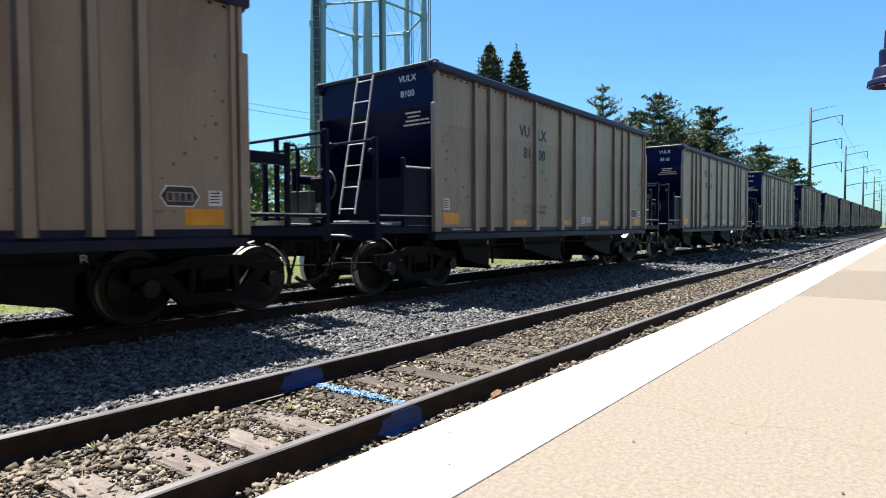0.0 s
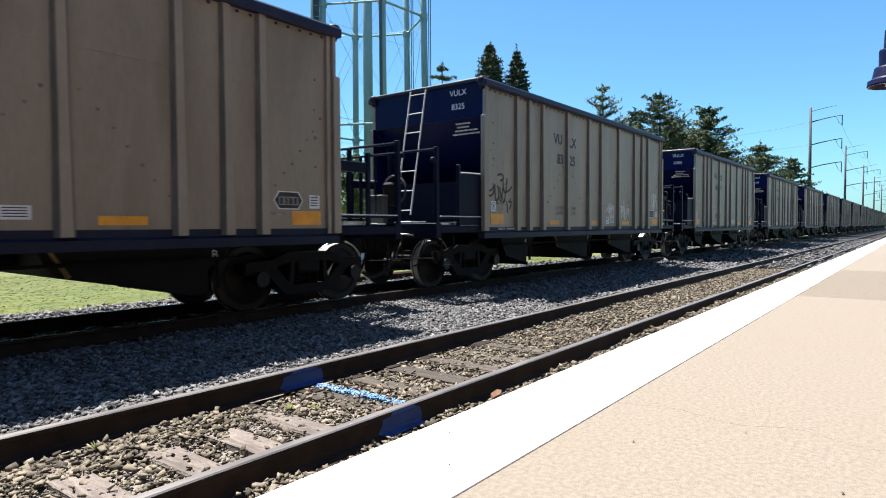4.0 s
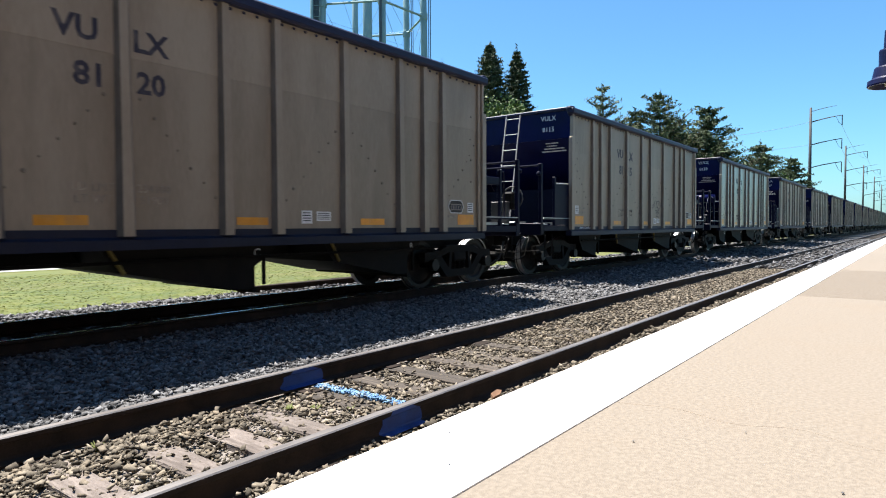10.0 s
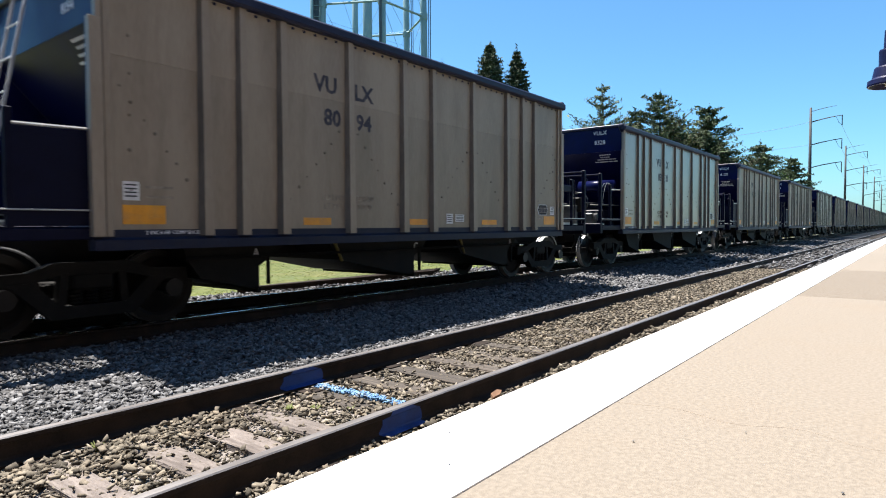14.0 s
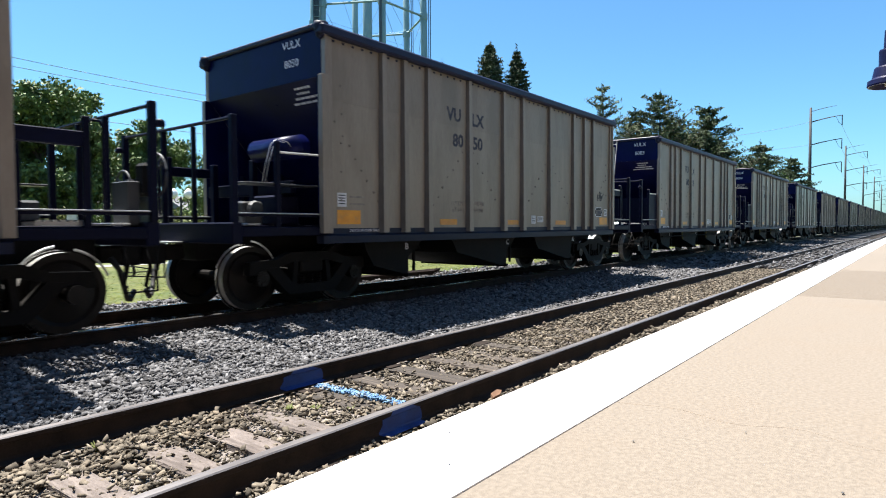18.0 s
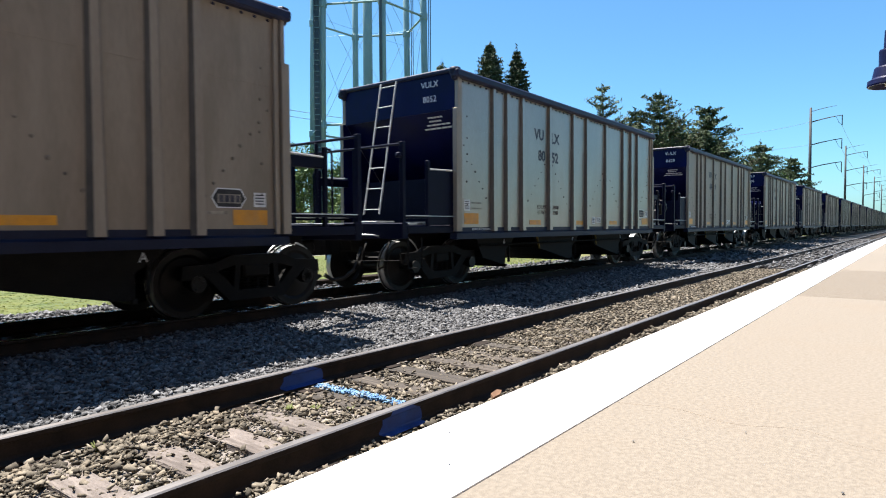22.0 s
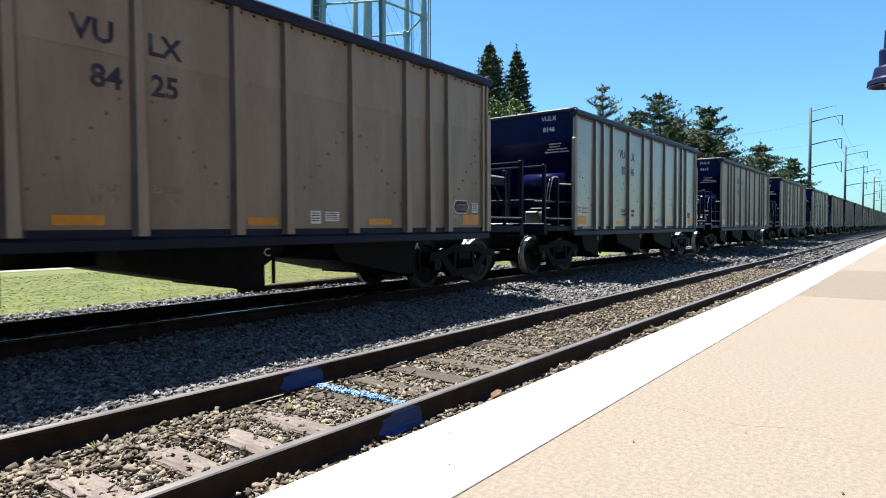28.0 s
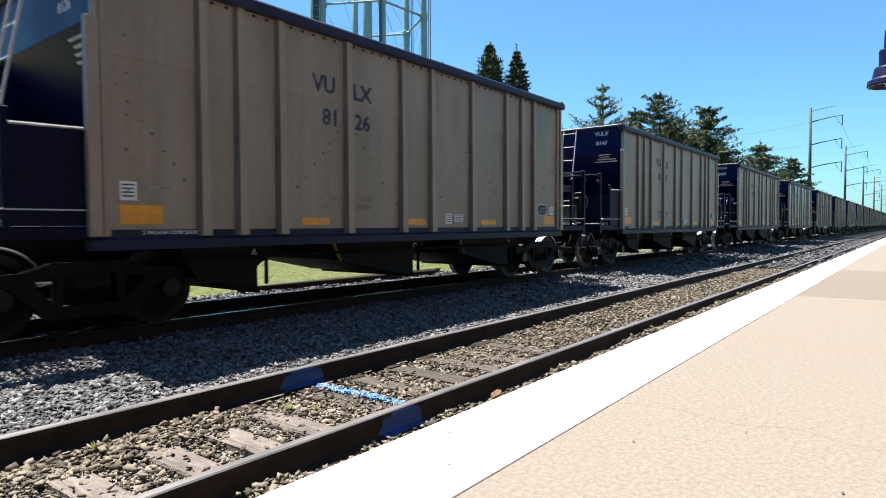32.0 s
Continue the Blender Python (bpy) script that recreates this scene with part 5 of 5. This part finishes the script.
# ---- tower, poles, wires, lamps, far things ----
def build_tower():
    """Six leaning tubular legs round a riser, with ring struts, tie rods and a caged ladder."""
    r, top = 5.05, 36.0
    cx, cy = at(44.79, 55.0)
    tower = thing("water_tower", pose(cx, cy, -0.3, 0, 0, 44.79), "pale blue-green steel water tower on six tubular legs", "water tower")

    def spot(k, z):
        """Axis of leg k at height z."""
        a, w = radians(13.5 + 60 * k), r * (1.055 - 0.0028 * z)
        return Vector((-w * math.cos(a), -w * math.sin(a), z))
    for k in range(6):
        leg = part("leg", tube(bmesh.new(), [spot(k, 0), spot(k, top)], 0.29, 14), M_TOWER, tower, "", True)
        p = spot(k, 0)
        part("foot_plate", box(bmesh.new(), p.x - 0.6, p.x + 0.6, p.y - 0.6, p.y + 0.6, -0.05, 0.25, 0.05), M_SHED, leg)
    part("riser_pipe", tube(bmesh.new(), [(0, 0, 0), (0, 0, top)], 0.42, 18), M_TOWER, tower, "", True)
    levels = (0.5, 9.9, 19.75, 29.6)
    for z0, z1 in zip(levels, levels[1:]):
        for k in range(6):
            q = (k + 1) % 6
            part("ring_strut", tube(bmesh.new(), [spot(k, z1), spot(q, z1)], 0.10, 8), M_TOWER, tower)
            for u, w in ((k, q), (q, k)):
                part("tie_rod", tube(bmesh.new(), [spot(u, z0), spot(w, z1)], 0.018, 5), M_TOWER, tower)
    for z in levels[1:]:
        for k in range(6):
            collar = lathe(bmesh.new(), [(0.33, -0.3), (0.36, -0.25), (0.36, 0.25), (0.33, 0.3)], spot(k, z), "z", 12)
            part("collar", collar, M_TOWER, tower)
        for k in range(0, 6, 2):
            part("spoke_rod", tube(bmesh.new(), [spot(k, z - 1.2), spot(k + 3 if k < 3 else k - 3, z - 1.2)], 0.011, 5), M_TOWER, tower)
    # caged ladder beside a leg, a dark pipe on another, thin conduits on two more
    p = spot(5, 16.0)
    bm = bmesh.new()
    for o in (0.22, 0.62):
        tube(bm, [(p.x - 0.42, p.y + o, 0), (p.x - 0.42, p.y + o, top)], 0.06, 6)
    box(bm, p.x - 0.36, p.x - 0.30, p.y + 0.24, p.y + 0.60, 0, top)
    ladder = part("ladder", bm, M_TOWERDARK, tower, "dark ladder beside a leg")
    rung = finish(tube(bmesh.new(), [(0, 0.22, 0), (0, 0.62, 0)], 0.04, 5), "rung", M_TOWER)
    cage = finish(tube(bmesh.new(), [(0, 0.20, 0), (-0.34, 0.20, 0), (-0.46, 0.42, 0), (-0.34, 0.64, 0), (0, 0.64, 0)], 0.03, 5), "cage_hoop", M_TOWERDARK)
    for k in range(37):
        put("rung", rung, ladder, pose(p.x - 0.46, p.y, 1.0 + 0.88 * k))
        if k > 2:
            put("cage_hoop", cage, ladder, pose(p.x - 0.46, p.y, 1.4 + 0.88 * k))
    p = spot(0, 16.0)
    part("service_pipe", tube(bmesh.new(), [(p.x - 0.36, p.y + 0.16, 0), (p.x - 0.36, p.y + 0.16, top)], 0.12, 10), M_TOWERDARK, tower, "dark pipe along a leg", True)
    for k, offs in ((2, (0.42, 0.58)), (1, (0.40, 0.55))):
        p = spot(k, 16.0)
        for o in offs:
            part("conduit", tube(bmesh.new(), [(p.x, p.y - o, 0), (p.x, p.y - o, top)], 0.04, 6), M_TOWERDARK, tower)


def power_pole(x, height, label):
    y = 19.6
    pole = thing("power_pole", pose(x, y, -0.3), label, "utility pole", "power poles along the line")
    part("shaft", tube(bmesh.new(), [(0, 0, -0.1), (0, 0, height)], 0.42, 12, False, 0.55), M_POLE, pole, "", True)
    for k, (f, l) in enumerate(((0.969, 0.0), (0.884, 0.0), (0.700, 0.0), (0.517, 0.0))):
        z = height * f
        reach = 4.95 if k == 0 else 6.0
        rise = 0.76 if k == 0 else 0.93
        pts = [(0, -0.2, z), (0, -reach * 0.35, z + rise * 0.45), (0, -reach * 0.7, z + rise * 0.8), (0, -reach, z + rise)]
        arm = part("arm", tube(bmesh.new(), pts, 0.13 if k else 0.07, 7, False, 0.6), M_POLE, pole)
        if k:
            part("insulator", tube(bmesh.new(), [(0, -reach, z + rise), (0, -reach, z + rise - 2.3)], 0.09, 8), M_POLE, arm)
            part("brace", tube(bmesh.new(), [(0, -reach, z + rise - 2.2), (0, -reach * 0.9, z + rise - 1.6), (0, -reach * 0.80, z + rise * 0.86)], 0.035, 5), M_POLE, arm)
    return pole


def wire(pts, r, label="thin overhead power wire"):
    tagged(part("power_wire", tube(bmesh.new(), pts, r, 5), M_WIRE, None), label, "power wire", "overhead wires")


def sagged(a, b, sag, n=14):
    a, b = Vector(a), Vector(b)
    return [a.lerp(b, k / n) - Vector((0, 0, 4 * sag * (k / n) * (1 - k / n))) for k in range(n + 1)]


def build_lines():
    xs, h = [160.3 + 84.3 * k for k in range(6)], 27.84
    for x in xs:
        power_pole(x, h, "tall dark steel power pole with curved davit arms")
    for k, f in enumerate((0.884, 0.700, 0.517)):
        z = -0.3 + h * f + 0.93 - 2.3
        for a, b in zip(xs, xs[1:]):
            wire(sagged((a, 13.6, z), (b, 13.6, z), 2.0), 0.03)
    # wires that leave the first pole over the trees and cross behind the train
    for a, b, sag in (((160.3, 19.4, 24.4), (18.88, 64.0, 16.5), 6.0), ((160.3, 19.4, 19.2), (18.86, 64.0, 15.71), 4.5), ((160.3, 19.4, 14.2), (18.76, 64.0, 11.9), 3.0)):
        wire(sagged(a, b, sag, 24), 0.03)


def build_platform_lamp():
    x, y, z = 16.0, 0.503, 4.10
    lamp = thing("platform_lamp", pose(x, y - 1.1, PLATFORM_Z), "dark blue bell-shaped platform lamp on a curved post", "platform lamp")
    z0 = z - PLATFORM_Z
    bm = bmesh.new()
    lathe(bm, [(0.13, 0.0), (0.13, 0.12), (0.08, 0.2), (0.07, 0.9), (0.055, 1.0), (0.05, 4.6), (0.03, 4.7)], (0, 0, 0), "z", 14)
    part("post", bm, M_LAMPBLUE, lamp, "", True)
    bm = bmesh.new()
    tube(bm, [(0, 0, 4.5), (0, 0.10, 5.4), (0, 0.45, 6.0), (0, 0.85, 6.0), (0, 1.08, 5.6), (0, 1.1, 5.3), (0, 1.1, z0 + 1.2)], 0.032, 8)
    part("gooseneck", bm, M_LAMPBLUE, lamp, "", True)
    bm = bmesh.new()
    lathe(bm, [(0.05, 1.22), (0.13, 1.16), (0.145, 0.80), (0.10, 0.79), (0.10, 0.765), (0.215, 0.76), (0.225, 0.73), (0.225, 0.42), (0.29, 0.40), (0.305, 0.37), (0.345, 0.17), (0.37, 0.15), (0.42, 0.12), (0.43, 0.03), (0.42, 0.0), (0.39, 0.0), (0.33, 0.10), (0.22, 0.16)], (0, 1.1, z0), "z", 36)
    part("shade", bm, M_LAMPBLUE, lamp, "dark blue enamel bell shade")
    bm = bmesh.new()
    lathe(bm, [(0.02, -0.02), (0.10, 0.0), (0.14, 0.05), (0.12, 0.10), (0.02, 0.11)], (0, 1.1, z0), "z", 16)
    part("diffuser", bm, M_LAMPIN, lamp, "pale lamp glass", True)


def globe_lamp(x, y):
    lamp = thing("street_lamp", pose(x, y, -0.25), "black street lamp with two white globes", "street lamp", "twin-globe street lamps")
    bm = bmesh.new()
    lathe(bm, [(0.16, 0.0), (0.14, 0.35), (0.06, 0.45), (0.05, 2.9), (0.02, 3.0)], (0, 0, 0), "z", 12)
    part("post", bm, M_RUBBER, lamp)
    for s in (-1, 1):
        arm = part("arm", tube(bmesh.new(), [(0, 0, 2.75), (s * 0.18, -s * 0.15, 2.7), (s * 0.26, -s * 0.22, 2.9)], 0.025, 6), M_RUBBER, lamp)
        bm = bmesh.new()
        lathe(bm, [(0.05, 2.88), (0.17, 2.98), (0.21, 3.12), (0.17, 3.26), (0.08, 3.34), (0.03, 3.40)], (s * 0.26, -s * 0.22, 0), "z", 14)
        part("globe", bm, M_GLOBE, arm, "milky white globe", True)


def parked_car(x, y, turn, material, label):
    car = thing("parked_car", pose(x, y, -0.25, 0, 0, turn), label, "car", "cars parked across the road")
    body = prism(bmesh.new(), [(-2.2, 0.35), (-2.2, 0.75), (-1.9, 0.88), (-1.1, 0.92), (1.2, 0.92), (2.0, 0.82), (2.2, 0.6), (2.2, 0.32)], "y", -0.85, 0.85)
    bmesh.ops.bevel(body, geom=list(body.edges), offset=0.06, segments=1, affect="EDGES")
    part("body", body, material, car)
    cabin = prism(bmesh.new(), [(-1.7, 0.9), (-1.15, 1.42), (0.35, 1.45), (1.15, 0.9)], "y", -0.74, 0.74)
    part("window_band", cabin, M_CARDARK, car)
    roof = prism(bmesh.new(), [(-1.15, 1.41), (-1.05, 1.48), (0.3, 1.5), (0.38, 1.44)], "y", -0.72, 0.72)
    part("roof", roof, material, car)
    for dx in (-1.4, 1.35):
        for dy in (-0.8, 0.8):
            wheel = part("wheel", lathe(bmesh.new(), [(0.22, -0.11), (0.33, -0.10), (0.34, 0.0), (0.33, 0.10), (0.22, 0.11)], (dx, dy, 0.34), "y", 18), M_RUBBER, car)
            part("rim", lathe(bmesh.new(), [(0.05, -0.12), (0.21, -0.115), (0.21, 0.115), (0.05, 0.12)], (dx, dy, 0.34), "y", 14), M_GALV, wheel)


def shed(x, y, turn, w, d, h, label):
    s = thing("shed", pose(x, y, -0.3, 0, 0, turn), label, "shed", "small buildings across the road")
    part("wall", box(bmesh.new(), -w / 2, w / 2, -d / 2, d / 2, 0, h, 0.02), M_SHED, s)
    part("roof", prism(bmesh.new(), [(-d / 2 - 0.3, h), (d / 2 + 0.3, h), (0, h + 0.32 * d)], "x", -w / 2 - 0.25, w / 2 + 0.25), M_SHEDROOF, s)
    door = part("door", box(bmesh.new(), -0.45, 0.45, -d / 2 - 0.04, -d / 2 + 0.02, 0.05, 2.05, 0.01), M_SHEDROOF, s)
    part("handle", box(bmesh.new(), 0.30, 0.36, -d / 2 - 0.09, -d / 2 - 0.04, 0.98, 1.10, 0.01), M_GALV, door)


def road_sign(x, y):
    s = thing("road_sign", pose(x, y, -0.25, 0, 0, -30), "plain white road sign on a thin post", "road sign")
    part("post", tube(bmesh.new(), [(0, 0, 0), (0, 0, 2.3)], 0.03, 8), M_GALV, s)
    part("panel", box(bmesh.new(), -0.25, 0.25, -0.05, -0.035, 1.6, 2.3, 0.005), M_STICKER, s)


def build_far_things():
    x, y = at(61.10, 33.0); globe_lamp(x, y)
    x, y = at(76.23, 33.0); globe_lamp(x, y)
    x, y = at(69.13, 33.5); road_sign(x, y)
    x, y = at(61.10, 74.0); shed(x, y, 20, 5.0, 5.0, 3.4, "small pale house with a grey roof")
    x, y = at(66.63, 58.0); shed(x, y, 10, 7.0, 5.0, 2.4, "low pale building with a grey roof")
    for b, d, t, m, l in ((72.0, 34.5, 5, M_CARRED, "red parked car across the road"), (66.0, 34.8, 0, M_CARWHITE, "white parked car across the road"), (57.5, 35.5, 3, M_CARWHITE, "white parked car across the road"), (52.0, 36.5, 0, M_CARDARK, "dark parked car across the road")):
        x, y = at(b, d)
        parked_car(x, y, t, m, l)
    # old rails lying at the edge of the ballast
    for k in range(3):
        bm = bmesh.new()
        prism(bm, rail_profile(), "x", -3.2, 3.2)
        tagged(put("spare_rail", finish(bm, "spare_rail", M_RAIL), None, pose(10.6 + 0.5 * k, 11.15 + 0.22 * k, -0.07 - 0.01 * k, 0, 0, -1.5 + 1.5 * k)), "rusty spare rail lying on the ballast edge", "rail", "spare rails")


def paint_mark(name, x0, x1, yc, label):
    """Blue spray on the side of a rail that faces the platform: a rounded top, a wide foot."""
    half = [(0.0385, -0.006), (0.0385, -0.034), (0.031, -0.0445), (0.013, -0.053), (0.0112, -0.09), (0.0112, -0.135), (0.019, -0.1475), (0.0725, -0.159)]
    bm = bmesh.new()
    rows = []
    for j, (o, z) in enumerate(half):
        a = x0 + (x1 - x0) * (0.24 - 0.24 * min(1.0, j / 5) ** 0.7)
        b = x1 - (x1 - x0) * (0.26 * max(0.0, 1 - j / 3))
        rows.append([bm.verts.new((a + (b - a) * k / 10 + (0.015 * math.sin(3 * k + 2 * j) if k in (0, 10) else 0), yc - o, z)) for k in range(11)])
    for a, b in zip(rows, rows[1:]):
        for k in range(10):
            bm.faces.new((a[k], a[k + 1], b[k + 1], b[k]))
    part(name, bm, M_SPRAY, near_track, label)


def build_track_details():
    cy = (RAIL_NEAR + RAIL_FAR) / 2
    paint_mark("paint_mark", 2.95, 3.385, RAIL_NEAR - cy, "blue spray paint on the rail")
    paint_mark("paint_mark", 3.28, 3.75, RAIL_FAR - cy, "blue spray paint on the rail")
    scrap = bmesh.new()
    prism(scrap, [(-0.09, -0.02), (-0.03, 0.025), (0.08, 0.02), (0.10, -0.015), (0.02, -0.035)], "z", -0.012, 0.012)
    tagged(part("wood_scrap", scrap, M_RUSTWOOD, None), "rust-brown wood scrap on the stones beside the rail", "wood scrap").matrix_basis = pose(4.10, 2.67, -0.165, 14, -4, 10)
    # pebbles and a wandering crack on the platform
    for x, y in ((2.41, 1.84), (2.08, 1.59), (2.84, 1.06), (2.77, 0.21), (3.30, 0.66), (4.76, 1.52)):
        v, f = ico()
        tagged(put("pebble", sheet("pebble", v * np.array([0.012, 0.009, 0.006]) * rng.uniform(0.45, 0.7), f, M_STONE), None, pose(x, y, PLATFORM_Z + 0.007)), "tiny grey pebble on the platform", "pebble", "pebbles on the platform")


def build_background():
    build_ballast()
    build_plants()
    build_tower()
    build_lines()
    build_platform_lamp()
    build_far_things()
    build_track_details()


# ---- build ----
build_ground()
build_platform()
NEAR_TIES = [-0.1, 0.42, 0.94, 1.43, 1.95, 2.40, 2.85, 3.48, 4.06, 4.6]
while NEAR_TIES[-1] < 27:
    NEAR_TIES.append(NEAR_TIES[-1] + 0.53)
near_track = build_track("near_track", (RAIL_NEAR + RAIL_FAR) / 2, "empty railway track with rusty rails on weathered timber ties", 0, NEAR_TIES)
train_track = build_track("train_track", TRAIN_Y, "railway track under the train, rails on dark ties", 0, [0.2 + 0.53 * k for k in range(40)])
cars = build_train()
build_background()


def roll(t):
    """How far the train has rolled at t."""
    ts, ss = [r[0] for r in RUN], [r[1] for r in RUN]
    return float(np.interp(t, ts, ss))


def motions():
    """Every car rolls along its track and every wheelset turns with it."""
    for i, car in enumerate(cars):
        k, turn = i - FIRST, 180 if CARS[i][1] else 0
        walk(car, [(t, pose(X_FIRST - k * PITCH + s, TRAIN_Y, 0, 0, 0, turn)) for t, s in RUN])
    done = {}
    for i, car in enumerate(cars):
        way = -1 if CARS[i][1] else 1
        for bogie in [o for o in car.children if o.name.startswith("bogie")]:
            for ws in [o for o in bogie.children if o.name.startswith("wheelset")]:
                dx = round(ws.location.x, 2)
                if (way, dx) not in done:
                    steps = [j / 15 for j in range(481)]
                    walk(ws, [(t, pose(dx, 0, WHEEL_R) @ Matrix.Rotation(way * roll(t) / WHEEL_R, 4, "Y")) for t in steps])
                    done[(way, dx)] = ws.animation_data
                else:
                    ws.rotation_mode = "QUATERNION"
                    keys = ws.animation_data_create()
                    keys.action = done[(way, dx)].action
                    keys.action_slot = done[(way, dx)].action_slot


motions()
